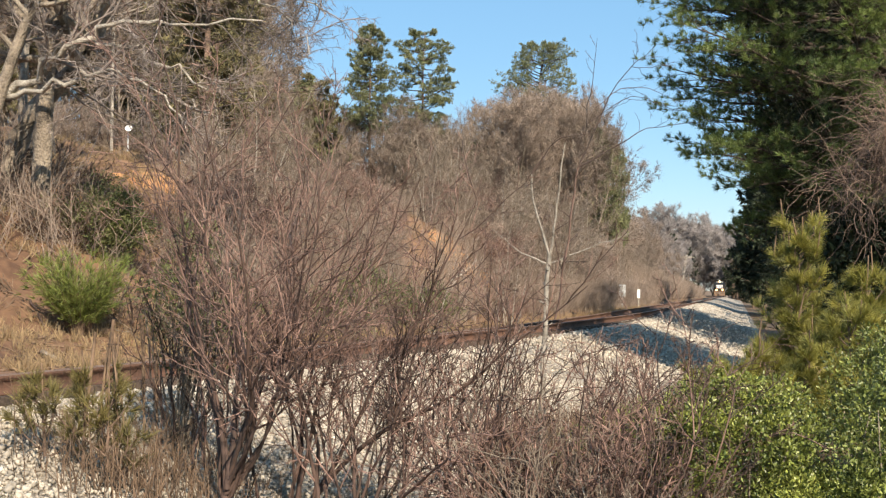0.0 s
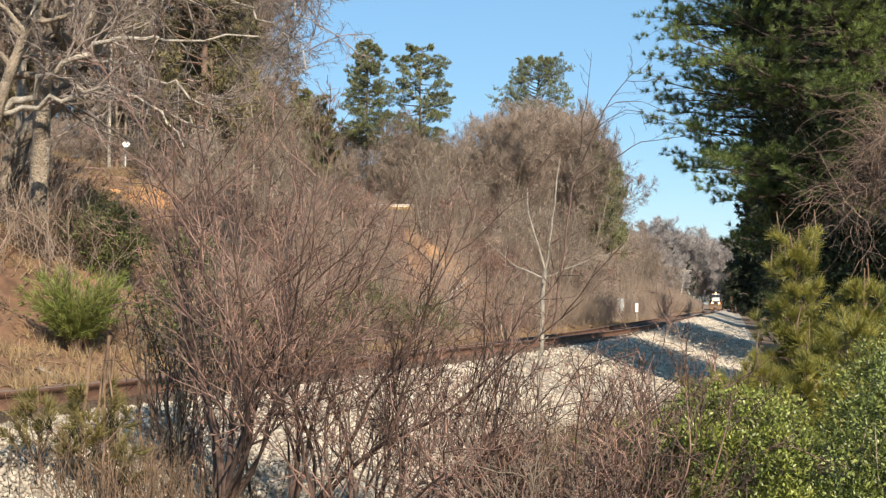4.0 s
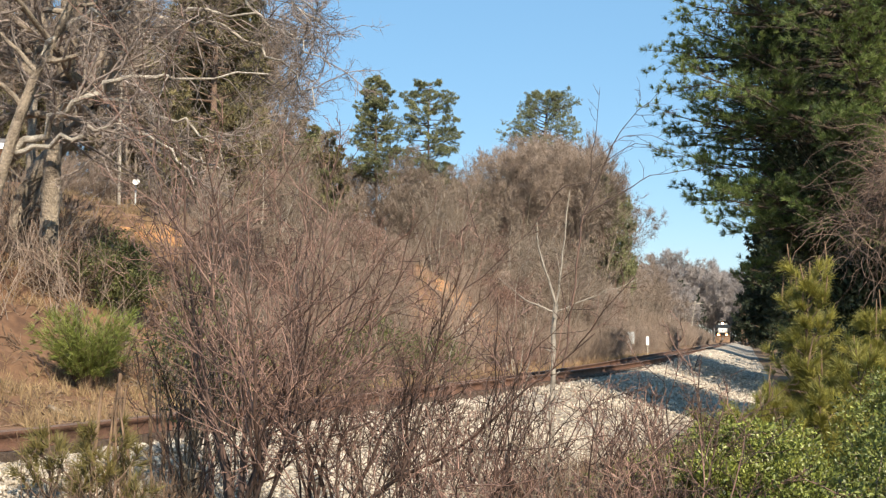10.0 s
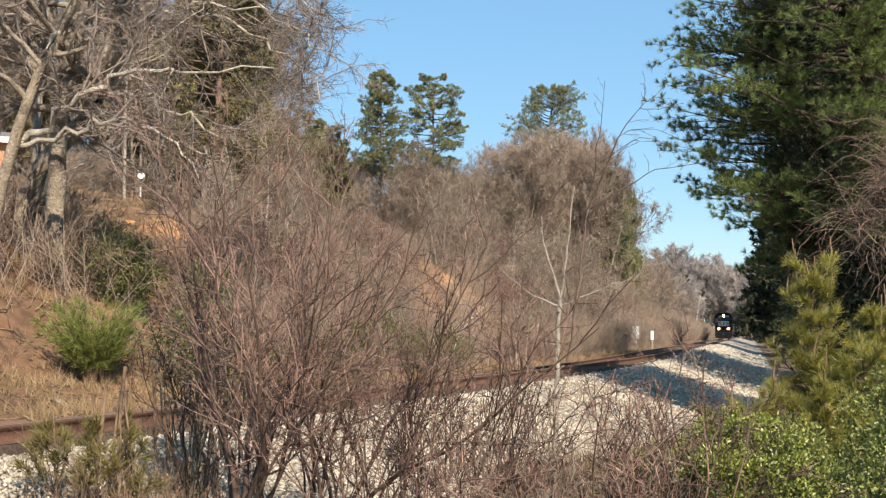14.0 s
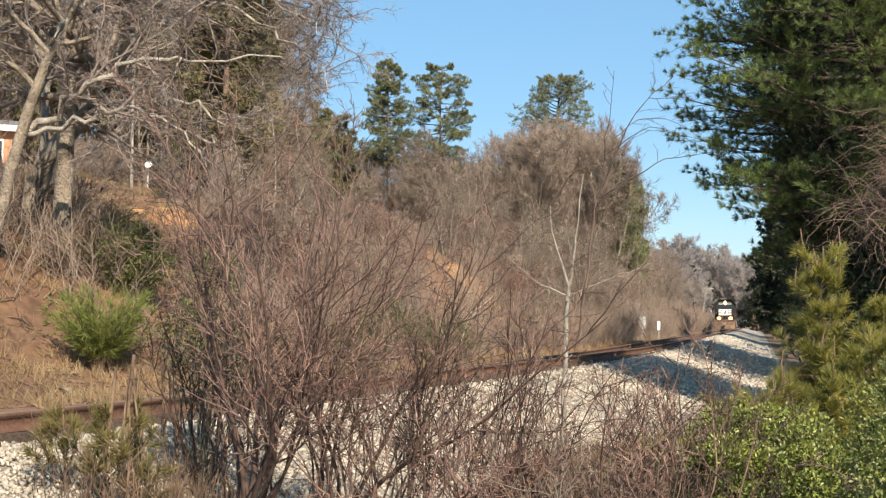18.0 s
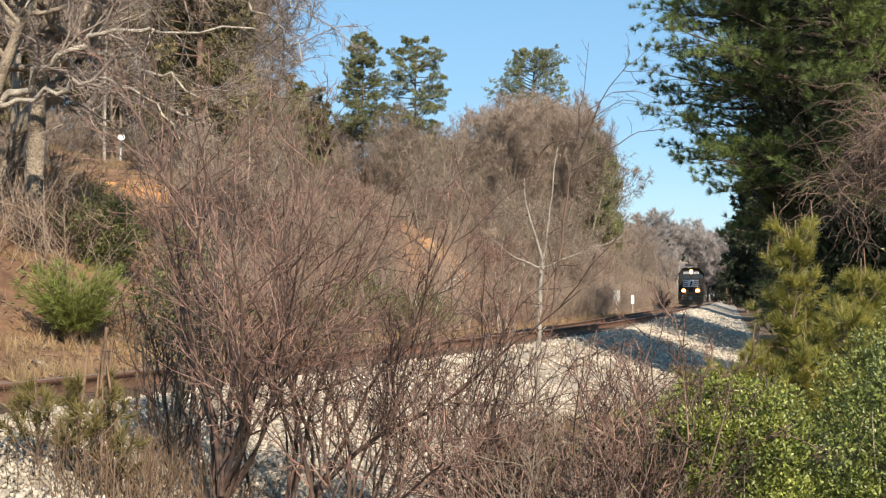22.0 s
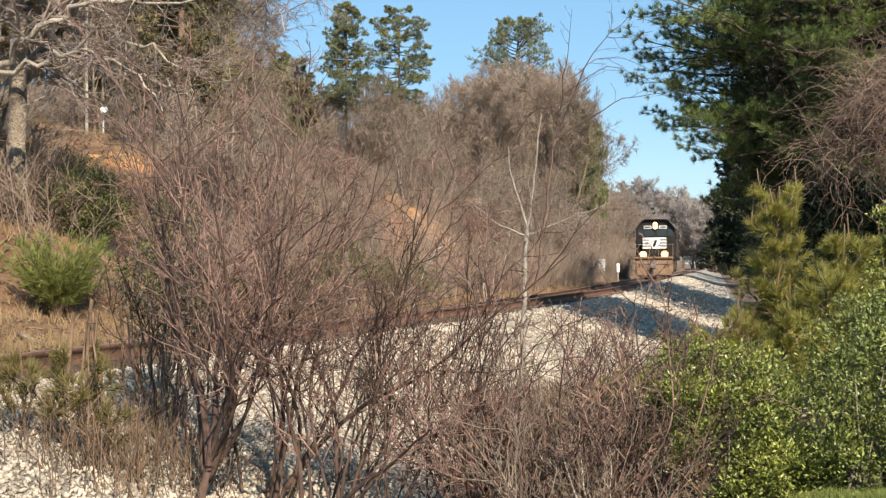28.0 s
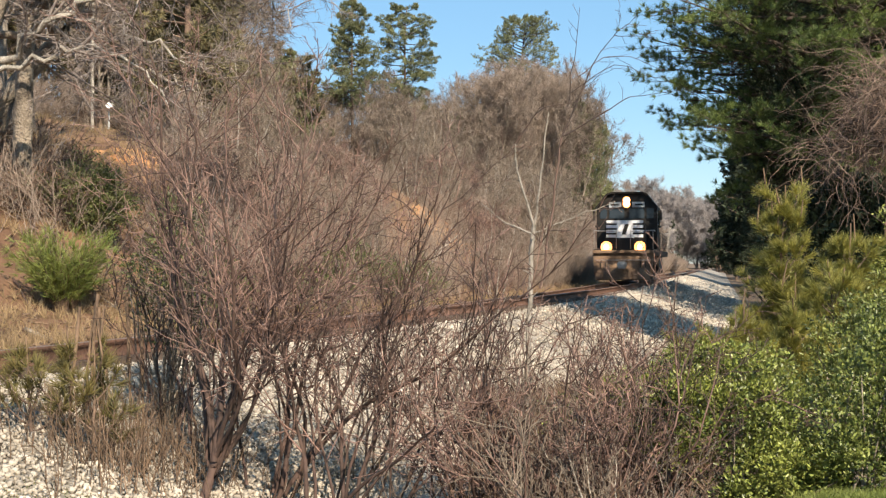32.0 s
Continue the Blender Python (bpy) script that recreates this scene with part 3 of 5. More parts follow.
def leafy_shrub(name, at, label, lobes, count, length, width, material, group="", shell=0.55, clump=0):
    """An evergreen shrub: leaves over uneven lobes (x, y, z, radius), with stems inside."""
    ob = thing(name, at, label, "shrub", group)
    L = np.array(lobes)
    if clump:
        m = int(clump * (L[:, 3] ** 2).sum() / (L[0, 3] ** 2))
        j = rng.choice(len(L), m, p=L[:, 3] ** 2 / (L[:, 3] ** 2).sum())
        u = unit(rng.normal(size=(m, 3)))
        u[:, 2] = np.where(u[:, 2] < -0.3, -u[:, 2], u[:, 2])
        c = L[j, :3] + u * (L[j, 3] * rng.uniform(0.72, 1.0, m))[:, None]
        L = np.concatenate([np.column_stack([c, L[j, 3] * rng.uniform(0.16, 0.36, m)]), L * [1, 1, 1, 0.8]])
    j = rng.choice(len(L), count, p=L[:, 3] ** 2 / (L[:, 3] ** 2).sum())
    d = unit(rng.normal(size=(count, 3)))
    d[:, 2] = np.abs(d[:, 2]) * np.sign(rng.random(count) - 0.2)
    lump = 1 + 0.16 * np.sin(7 * d[:, 0] + j) + 0.13 * np.sin(9 * d[:, 1] + 2 * j) + 0.1 * np.sin(13 * d[:, 2] + 3 * j)
    C = L[j, :3] + d * (L[j, 3] * lump * (shell + (1 - shell) * np.sqrt(rng.random(count))))[:, None]
    D = d * 0.7 + rng.normal(0, 0.6, (count, 3)) + np.array([0, 0, 0.3])
    keep = C[:, 2] > -0.05
    piece("leaves", leaves(C[keep], D[keep], length, width), material, ob)
    L = np.array(lobes)
    n = 6 * len(L)
    jj = rng.integers(0, len(L), n)
    tip = L[jj, :3] + unit(rng.normal(size=(n, 3))) * (L[jj, 3] * 0.9)[:, None]
    root = np.stack([rng.normal(0, 0.1, n), rng.normal(0, 0.1, n), np.full(n, -0.1)], 1)
    f = np.linspace(0, 1, 5)[None, :, None]
    P = root[:, None] * (1 - f) + tip[:, None] * f + rng.normal(0, 0.03, (n, 5, 3)) * f
    piece("stem", tubes(P, np.linspace(0.014, 0.004, 5)[None].repeat(n, 0), 4), M_BARK, ob)
    return ob


def copies(ob, places, scale=(0.8, 1.2)):
    """Copies of a thing at ground places (x, y), turned and sized at random."""
    for x, y in places:
        k = rng.uniform(*scale)
        copy_thing(ob, pose(x, y, gz(x, y), rng.normal(0, 2), rng.normal(0, 2), rng.uniform(0, 360)) @ Matrix.Diagonal((k, k, k * rng.uniform(0.85, 1.15), 1)))


def beside(n, y0, y1, d0, d1):
    """n random places along the track between two distances from it."""
    y = rng.uniform(y0, y1, n)
    d = rng.uniform(d0, d1, n)
    return [tuple(along(a, b, 0))[:2] for a, b in zip(y, d)]


# ---- the near shrubs, on the foot of the ballast ----
for x, y, sp, cnt, h, r, k, lean, bark, twig, lab in (
        (-1.80, 9.2, 34, 13, 3.7, 0.020, (10, 6, 3), (0.17, 0), M_DARKTWIG, M_TWIG, "tall leafless reddish-brown shrub with crooked stems on the ballast"),
        (-1.40, 9.7, 27, 9, 3.5, 0.017, (10, 6, 3), (0.10, 0), M_DARKTWIG, M_TWIG, "tall leafless reddish-brown shrub with crooked stems on the ballast"),
        (-0.9, 9.3, 26, 7, 3.1, 0.017, (10, 6, 4), (0.25, 0), M_DARKTWIG, M_TWIG, "leafless brown shrub leaning over pale ballast"),
        (-0.6, 9.4, 32, 8, 2.5, 0.015, (8, 5, 2), (0.50, 0), M_DARKTWIG, M_DARKTWIG, "leafless brown shrub leaning over pale ballast"),
        (0.0, 9.5, 36, 7, 2.0, 0.011, (8, 5, 3), (0.45, 0), M_DARKTWIG, M_TWIG, "leafless brown shrub leaning over pale ballast"),
        (0.8, 9.4, 44, 10, 1.8, 0.009, (8, 6, 4), (0.1, 0), M_DARKTWIG, M_TWIG, "low leafless brown shrub with a mesh of crossing twigs"),
        (1.35, 9.3, 40, 10, 2.0, 0.009, (8, 6, 4), (0.1, 0), None, M_DARKTWIG, "low leafless brown shrub with a mesh of crossing twigs"),
        (0.45, 9.9, 42, 9, 2.0, 0.010, (8, 6, 3), (0.1, 0), M_DARKTWIG, M_TWIG, "leafless brown shrub with a mesh of crossing twigs"),
        (1.55, 9.9, 38, 13, 2.15, 0.009, (9, 6, 4), (0.05, 0), M_DARKTWIG, M_TWIG, "leafless brown shrub with a mesh of crossing twigs"),
        (0.75, 8.7, 46, 7, 1.35, 0.009, (7, 5, 3), (0, 0), M_DARKTWIG, M_TWIGGREY, "low leafless shrub with a mesh of crossing twigs"),
        (1.25, 8.6, 46, 7, 1.3, 0.009, (7, 5, 3), (0, 0), M_PALEBARK, M_TWIGGREY, "low leafless brown shrub with a mesh of crossing twigs"),
        (-2.45, 10.7, 30, 6, 2.2, 0.010, (8, 6, 3), (0, 0), M_DARKTWIG, M_DARKTWIG, "dense dark leafless shrub in the shade of a taller one"),
        (-2.1, 10.4, 26, 8, 2.5, 0.012, (7, 5, 3), (0.0, 0), None, M_TWIGGREY, "dark leafless shrub with crossing stems"),
        (-0.75, 10.9, 26, 8, 3.0, 0.012, (7, 5, 3), (0.05, 0), M_TWIGGREY, M_TWIG, "leafless brown shrub behind the tall one"),
        (1.15, 10.4, 50, 16, 1.3, 0.009, (6, 5, 3), (0, 0), None, M_TWIGGREY, "low leafless shrub of thin grey-brown twigs"),
        (1.0, 8.9, 42, 6, 1.6, 0.009, (6, 5, 3), (0, 0), None, M_TWIGGREY, "low leafless shrub of thin grey-brown twigs"),
        (0.30, 9.6, 40, 9, 2.4, 0.010, (7, 4, 3), (0, 0), M_DARKTWIG, M_TWIG, "leafless brown shrub spreading over the ballast foot"),
        (1.0, 9.8, 40, 9, 2.2, 0.010, (7, 4, 3), (0, 0), M_DARKTWIG, M_TWIG, "leafless brown shrub spreading over the ballast foot"),
        (0.65, 8.6, 45, 7, 1.75, 0.008, (6, 5, 3), (0, 0), None, M_TWIGGREY, "low leafless shrub of thin grey-brown twigs"),
        (0.75, 9.2, 45, 12, 1.7, 0.010, (7, 5, 3), (0.1, 0), None, M_TWIG, "low leafless brown shrub spreading over the ballast foot"),
        (1.35, 9.9, 45, 12, 1.6, 0.010, (7, 5, 3), (0.1, 0), None, M_TWIG, "low leafless brown shrub spreading over the ballast foot"),
        (0.95, 9.2, 60, 9, 1.1, 0.009, (6, 5, 3), (0, 0), None, M_TWIGGREY, "low leafless shrub of thin grey-brown twigs")):
    bare_shrub("bare_shrub", (x, y, gz(x, y)), lab, sp, cnt, h, r, k, lean, bark, twig, 0.16, wig=0.17, bole=0.42 if h > 3.6 else 0.0)

leafy_shrub("evergreen_bush", (-2.5, 11.0, gz(-2.5, 11.0)), "dark sparse evergreen shrub behind bare twigs", [(0.05, 0, 1.05, 0.38), (0.15, 0, 1.5, 0.36), (-0.15, 0, 1.35, 0.32), (0.4, 0, 0.9, 0.3), (0.1, 0, 1.85, 0.26)], 3200, 0.05, 0.018, M_OLIVE, "", 0.2)

# pale young tree with a fork and long arching twigs
sap = thing("young_tree", (0.69, 10.0, gz(0.69, 10.0)), "slender pale-barked young tree, forked and leafless", "tree")
z0 = gz(0.69, 10.0)


zz = -z0
limbs = [bough([(-0.02, 0, -0.1), (0.0, 0, 1.0 + zz), (0.05, 0, 1.92 + zz)], 0.027, 0.018),
         bough([(0.05, 0, 1.92 + zz), (-0.08, 0.05, 2.35 + zz), (-0.10, 0.05, 2.6 + zz)], 0.011, 0.006),
         bough([(0.05, 0, 1.92 + zz), (0.12, -0.03, 2.4 + zz), (0.17, -0.03, 2.85 + zz)], 0.010, 0.004),
         bough([(0.05, 0, 1.85 + zz), (-0.2, 0.05, 1.95 + zz), (-0.42, 0.1, 2.15 + zz)], 0.008, 0.003),
         bough([(0.05, 0, 1.86 + zz), (0.35, 0.0, 1.98 + zz), (0.72, 0.0, 2.12 + zz)], 0.007, 0.003)]
stub = grow(*limbs[0], 12, 0.3, 0.95, 75, 0.07, 4, 0.1, 0.2, least=0.004)
piece("trunk", joined(*[tubes(p, r, 7) for p, r in limbs], tubes(*stub, 4)), M_SAPBARK, sap, smooth=True)
dark = [bough([(-0.10, 0.05, 2.6 + zz), (0.06, 0, 2.83 + zz), (0.12, 0, 2.90 + zz), (0.41, 0, 2.94 + zz)], 0.0075, 0.003),
        bough([(0.10, 0, 1.4 + zz), (0.19, 0, 1.95 + zz), (0.24, 0, 2.36 + zz), (0.28, 0, 2.65 + zz)], 0.010, 0.008),
        bough([(0.28, 0, 2.65 + zz), (0.60, 0, 2.83 + zz), (0.82, 0, 2.98 + zz), (1.22, 0, 3.03 + zz)], 0.007, 0.0018),
        bough([(0.28, 0, 2.65 + zz), (0.42, 0.05, 2.95 + zz), (0.57, 0.05, 3.33 + zz), (0.74, 0.05, 3.52 + zz), (0.92, 0.05, 3.68 + zz)], 0.007, 0.0018),
        bough([(0.36, 0.05, 3.02 + zz), (0.66, 0.05, 3.24 + zz), (0.85, 0.05, 3.24 + zz), (1.07, 0.05, 3.13 + zz)], 0.004, 0.0015),
        bough([(0.42, 0.05, 3.15 + zz), (0.62, 0.05, 3.32 + zz), (0.85, 0.05, 3.32 + zz), (1.13, 0.05, 3.2 + zz)], 0.004, 0.0015),
        bough([(0.33, 0, 2.9 + zz), (0.38, 0, 3.3 + zz), (0.43, 0, 3.72 + zz)], 0.005, 0.0015),
        bough([(0.72, 0.05, 3.5 + zz), (0.78, 0.05, 3.62 + zz), (0.76, 0.05, 3.78 + zz)], 0.003, 0.0012),
        bough([(0.72, 0.05, 3.5 + zz), (0.9, 0.05, 3.49 + zz), (1.1, 0.05, 3.54 + zz)], 0.003, 0.0012)]
P = np.concatenate([p for p, _ in limbs[1:] + dark])
R = np.concatenate([r for _, r in limbs[1:] + dark])
P1, R1 = grow(P, R, 5, 0.15, 1.0, 45, 0.26, 5, 0.0, 0.12, least=0.0022)
P2, R2 = grow(P1, R1, 2, 0.3, 1.0, 45, 0.4, 4, 0.0, 0.12, least=0.0014)
piece("crown", joined(*[tubes(p, r, 5) for p, r in dark], tubes(P1, R1, 3), tubes(P2, R2, 3)), M_DARKTWIG, sap)

for x, y, h in ((0.12, 9.6, 1.7), (0.35, 11.2, 1.9), (1.05, 10.9, 1.6), (-0.55, 10.8, 2.6)):
    bare_tree("sapling", (x, y, gz(x, y)), "thin leafless sapling beside the ballast", h, 0.011, (9, 4, 2), 1, 0.35, 45, M_PALEBARK, M_TWIGGREY, 0.0028, "saplings", 0.35, apart=True)

# dead weeds and tall stalks by the ballast
weeds = thing("dead_weeds", (0, 0, 0), "dry brown weeds and dead stalks at the ballast edge", "weeds", kind="stuff")
n = 520
wx = np.concatenate([rng.normal(-2.4, 0.42, 300), rng.uniform(-0.4, 1.6, 100), rng.normal(1.0, 0.4, 120)])
wy = np.concatenate([rng.normal(9.5, 0.4, 300), rng.uniform(8.5, 9.3, 100), rng.normal(9.0, 0.4, 120)])
B = np.stack([wx, wy, ground_z(wx, wy) - 0.03], 1)
D = np.stack([rng.normal(0, 0.3, n), rng.normal(0, 0.3, n), np.ones(n)], 1)
P, R = stems(B, D, rng.uniform(0.25, 0.75, n), 0.005, 0.002, 5, 0.14, 0.0)
P1, R1 = grow(P, R, 5, 0.3, 1.0, 35, 0.35, 4, 0.03, 0.15, least=0.0018)
piece("stalks", joined(tubes(P, R, 4), tubes(P1, R1, 3)), M_STALK, weeds)
n = 2600
wy = rng.uniform(11.5, 21, n)
wd = np.interp(wy, [12, 22], [3.7, 5.2]) + 3.2 * rng.random(n)
c = 1 / np.sqrt(1 + track_slope(wy) ** 2)
wx, wy = track_x(wy) + wd * c, wy - wd * track_slope(wy) * c
C = np.stack([wx, wy, ground_z(wx, wy)], 1)[wx > 0.3]
piece("blades", needles(C, np.tile([0, 0, 1.0], (len(C), 1)), 11, 0.52, 0.011, 0.5), M_STALK, weeds)
for x, y, h in ((-3.05, 10.5, 1.15), (-2.95, 10.6, 1.05), (-3.2, 10.45, 1.0), (-2.85, 10.5, 1.0), (-2.75, 10.7, 1.2), (-3.12, 10.65, 1.1), (-2.6, 10.6, 0.95)):
    st = thing("dead_stalk", (x, y, gz(x, y)), "upright dry brown weed stalk", "weeds", "dead stalks")
    P, R = stems([[0, 0, -0.05]], [[rng.normal(0, 0.06), 0, 1]], h, 0.011, 0.012, 9, 0.03, 0)
    R[0, 4:] += rng.uniform(0, 0.008, 5)
    P1, R1 = grow(P, R, 26, 0.45, 1.0, 30, 0.07, 3, 0.05, 0.1, least=0.002)
    piece("stalk", joined(tubes(P, R, 6), tubes(P1, R1, 3)), M_STALK, st)

# ---- evergreens on the viewer's side ----
leafy_shrub("privet_bush", (2.25, 9.6, gz(2.25, 9.6)), "glossy yellow-green privet bush, sunlit", [(0, 0, 0.45, 0.62), (-0.45, 0.3, 0.5, 0.45), (0.5, -0.1, 0.05, 0.55), (0.15, 0.2, 0.85, 0.42), (-0.3, 0.5, 0.8, 0.38), (-0.8, 0.7, 0.55, 0.36), (0.75, 0.1, -0.1, 0.45), (0.1, -0.4, -0.2, 0.45), (0.5, -0.4, -0.25, 0.45)], 34000, 0.042, 0.020, M_PRIVET, clump=34, shell=0.5)
leafy_shrub("privet_bush", (2.6, 12.4, gz(2.6, 12.4)), "yellow-green privet bush behind another", [(0, 0, 0.75, 0.6), (-0.7, 0.1, 0.6, 0.5), (0.6, 0, 0.8, 0.5), (-1.2, 0.3, 0.45, 0.4), (0.3, 0, 0.3, 0.7)], 16000, 0.042, 0.020, M_PRIVET, clump=30, shell=0.5)
# the two right-hand bushes take their shade from the darker leaf copy
leafy_shrub("privet_bush", (3.9, 11.3, gz(3.9, 11.3)), "privet bush with half shade put into its leaf colour", [(0, 0, 0.6, 0.6), (0.5, 0.1, 0.75, 0.6), (-0.2, 0, 0.2, 0.5), (0.2, 0, 1.1, 0.42), (0.9, 0, 0.6, 0.6)], 16000, 0.042, 0.020, M_SHADEPRIVET, clump=30, shell=0.5)
leafy_shrub("privet_bush", (3.15, 9.2, gz(3.15, 9.2)), "glossy green bush by the grass, leaves darkened as shaded", [(0, 0, 0.35, 0.42), (0.2, 0.1, 0.8, 0.42), (0.35, 0, 0.4, 0.5), (0.6, 0.2, 0.9, 0.45), (0.1, -0.05, 0.05, 0.42), (0.55, 0, 0.05, 0.42)], 15000, 0.042, 0.021, M_SHADEPRIVET, clump=30, shell=0.5)
leafy_shrub("privet_bush", (5.4, 14.6, gz(5.4, 14.6)), "green privet bush climbing into brown vines", [(0, 0, 0.8, 0.55), (0.2, 0.2, 1.5, 0.45), (0.3, 0, 2.0, 0.42)], 8000, 0.045, 0.022, M_PRIVET, clump=26, shell=0.5)


def young_pine(at, height, label, full=1.0, needle=None):
    ob = thing("young_pine", at, label, "pine tree", "young pines")
    P, R = stems([[0, 0, -0.1]], [[rng.normal(0, 0.05), 0, 1]], height, 0.012 + 0.008 * height, 0.008, 8, 0.03, 0.05)
    m = int((10 + 14 * height) * full)
    f = 0.15 + 0.82 * (np.arange(m) + rng.random(m)) / m
    base = np.stack([np.interp(f * 7, np.arange(8), P[0, :, j]) for j in range(3)], 1)
    a = np.arange(m) * 2.4 + rng.normal(0, 0.4, m)
    ln = min(0.58, 0.30 + 0.2 * height) * (1.05 - 0.55 * f) * rng.uniform(0.45, 1.45, m)
    P1, R1 = stems(base, np.stack([np.cos(a), np.sin(a), 0.35 + 0.5 * f], 1), ln, 0.009, 0.005, 6, 0.06, 0.17)
    P2, R2 = grow(P1, R1, 3, 0.3, 0.9, 48, 0.5, 4, 0.17, 0.08, least=0.004)
    piece("trunk", joined(tubes(P, R, 6), tubes(P1, R1, 4), tubes(P2, R2, 3)), M_PINEBARK, ob)
    ends = [(P1, (3, 4, 5)), (P2, (2, 3)), (P, (7,))]
    C = np.concatenate([p[:, i] for p, ii in ends for i in ii])
    D = np.concatenate([p[:, i] - p[:, i - 1] for p, ii in ends for i in ii])
    piece("crown", needles(C, unit(D) * 1.2, 44 if full == 1 else 18, 0.165 if full == 1 else 0.13, 0.0068, 0.42), needle or M_YOUNGNEEDLE, ob)
    buds = P1[P1[:, -1, 2] > height * (0.80 if height > 2 else 1.02)][:, -1]
    Pb, Rb = stems(np.concatenate([buds, P[:, -1]]), np.array([[0, 0, 1.0]] * (len(buds) + 1)) + rng.normal(0, 0.1, (len(buds) + 1, 3)), rng.uniform(0.12, 0.38, len(buds) + 1), 0.011, 0.007, 4, 0.03)
    for p, q in zip(Pb, Rb):
        piece("shoot", tubes(p[None], q[None], 5), M_STALK, ob, "brown upright shoot")
    return ob


for x, y, h in ((4.08, 15.2, 2.85), (5.0, 14.6, 1.9), (5.5, 14.9, 2.0), (4.5, 14.0, 1.45), (3.6, 14.6, 1.3), (3.0, 14.8, 1.1), (3.9, 13.4, 1.15), (5.9, 15.6, 1.7), (3.2, 13.8, 1.1), (3.35, 14.3, 1.25), (2.75, 13.9, 1.05), (4.4, 14.8, 1.5)):
    young_pine((x, y, gz(x, y)), h, "young pine with long yellow-green needles and brown shoots")
for x, y, h in ((-2.95, 9.6, 0.8), (-2.7, 9.4, 0.75), (-3.25, 9.6, 0.7)):
    young_pine((x, y, gz(x, y)), h, "small scraggly green pine on the ballast", 0.55, M_DULLNEEDLE)

# big pine and the wood behind it, shade put into the leaf colour
plate_pine("pine_tree", (9.1, 27.0, gz(9.1, 27.0)), "tall dark green pine with drooping limbs to low down", 11, 0.26, 3.4, 160, [(0.30, 2.4), (0.37, 3.7), (0.44, 3.8), (0.52, 4.0), (0.63, 4.45), (0.8, 4.3), (0.92, 3.8), (1.0, 1.2)], (12, 5), 0.165, 34, 0.0115, inner=0.35, wide=0.40)
# added leaf cloud, coloured so that the pine's inside reads as shade
leafy_shrub("cedar_bush", (9.4, 27.3, 3.0), "leaf cloud filling the pine, coloured dark as inner shade", [(0, 0, 0.4, 1.8), (0.3, 0.3, 2.5, 1.9), (0, 0, 4.6, 1.9), (0.3, 0, 5.6, 1.5), (-1.6, 0.3, 2.6, 1.2), (-2.0, 0.3, 4.8, 1.3), (1.8, 0, 3.5, 1.8), (2.0, 0, 5.6, 1.5), (-2.2, 0, 3.6, 1.0), (-2.7, 0, 5.6, 1.0), (-2.5, 0, 4.6, 1.0), (-1.8, 0, 1.6, 1.0), (-1.5, 0, 0.5, 1.0), (-2.6, 0, 3.9, 0.8)], 80000, 0.12, 0.028, M_SHADELEAF, "shaded bushes", 0.25)
vines = thing("vine_tangle", (0, 0, 0), "brown leafless vines hanging over a shaded shrub", "vines", kind="stuff")
n = 1900
B = np.stack([5.9 + 3.3 * np.sqrt(rng.random(n)), rng.uniform(18.2, 20.2, n), rng.uniform(3.1, 4.9, n)], 1)
B[:, 2] = np.minimum(B[:, 2], 1.9 + (B[:, 0] - 5.5) * 1.9)
P, R = stems(B, rng.normal(0, 1, (n, 3)) + np.array([0, -0.2, 0.4]), rng.uniform(0.7, 1.8, n), 0.0065, 0.003, 10, 0.25, -0.18)
P1, R1 = grow(P, R, 4, 0.1, 1.0, 60, 0.3, 5, -0.15, 0.25, least=0.0035)
piece("vine", joined(tubes(P, R, 4), tubes(P1, R1, 3)), M_VINE, vines)
# bushes of the dark hollow, their shade painted by the leaf colour
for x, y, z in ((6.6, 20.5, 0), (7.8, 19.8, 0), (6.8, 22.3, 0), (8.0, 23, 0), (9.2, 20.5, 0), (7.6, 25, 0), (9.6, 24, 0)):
    leafy_shrub("cedar_bush", (x, y, gz(x, y)), "evergreen bush with deep shade put into its leaf colour", [(0, 0, 0.6, 0.9), (0.2, 0, 1.6, 0.8), (-0.2, 0.2, 2.3, 0.65), (0.1, 0, 2.8, 0.45)], 8000, 0.14, 0.06, M_SHADELEAF, "shaded bushes", 0.3)
# these pines get their shade from the needle colour
proto = pine_tree("pine_tree", (31.5, 121, gz(31.5, 121)), "pine beside the track, needles coloured dark as shade", 13, 0.18, 42, 0.06, 3.2, 0.42, 7, 0.13, (4, 3), needle=M_SHADELEAF, group="pines beside the track")
# tall pines that shade the line; own needles near black, as if shaded
shade = plate_pine("pine_tree", (19.0, 58, gz(19.0, 58)), "tall pine shading the track, needles coloured dark as shaded", 18.0, 0.22, 1.5, 56, [(0.05, 2.7), (0.4, 2.6), (0.7, 2.2), (1.0, 0.6)], (10, 5), 0.20, 12, 0.028, M_SHADELEAF, inner=0.15)
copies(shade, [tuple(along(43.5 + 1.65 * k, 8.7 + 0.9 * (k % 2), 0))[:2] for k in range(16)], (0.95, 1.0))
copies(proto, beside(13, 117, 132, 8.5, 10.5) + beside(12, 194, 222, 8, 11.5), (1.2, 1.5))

copies(proto, beside(12, 66, 116, 7.5, 11) + beside(14, 146, 194, 7, 11) + beside(16, 224, 330, 6.5, 11), (0.45, 0.62))

# ---- across the track: the bank, its thicket and trees ----
leafy = thing("green_bush", (-6.55, 21.0, gz(-6.55, 21.0)), "bright green wispy bush on the straw bank", "shrub")
n = 260
a = rng.uniform(0, 2 * np.pi, n)
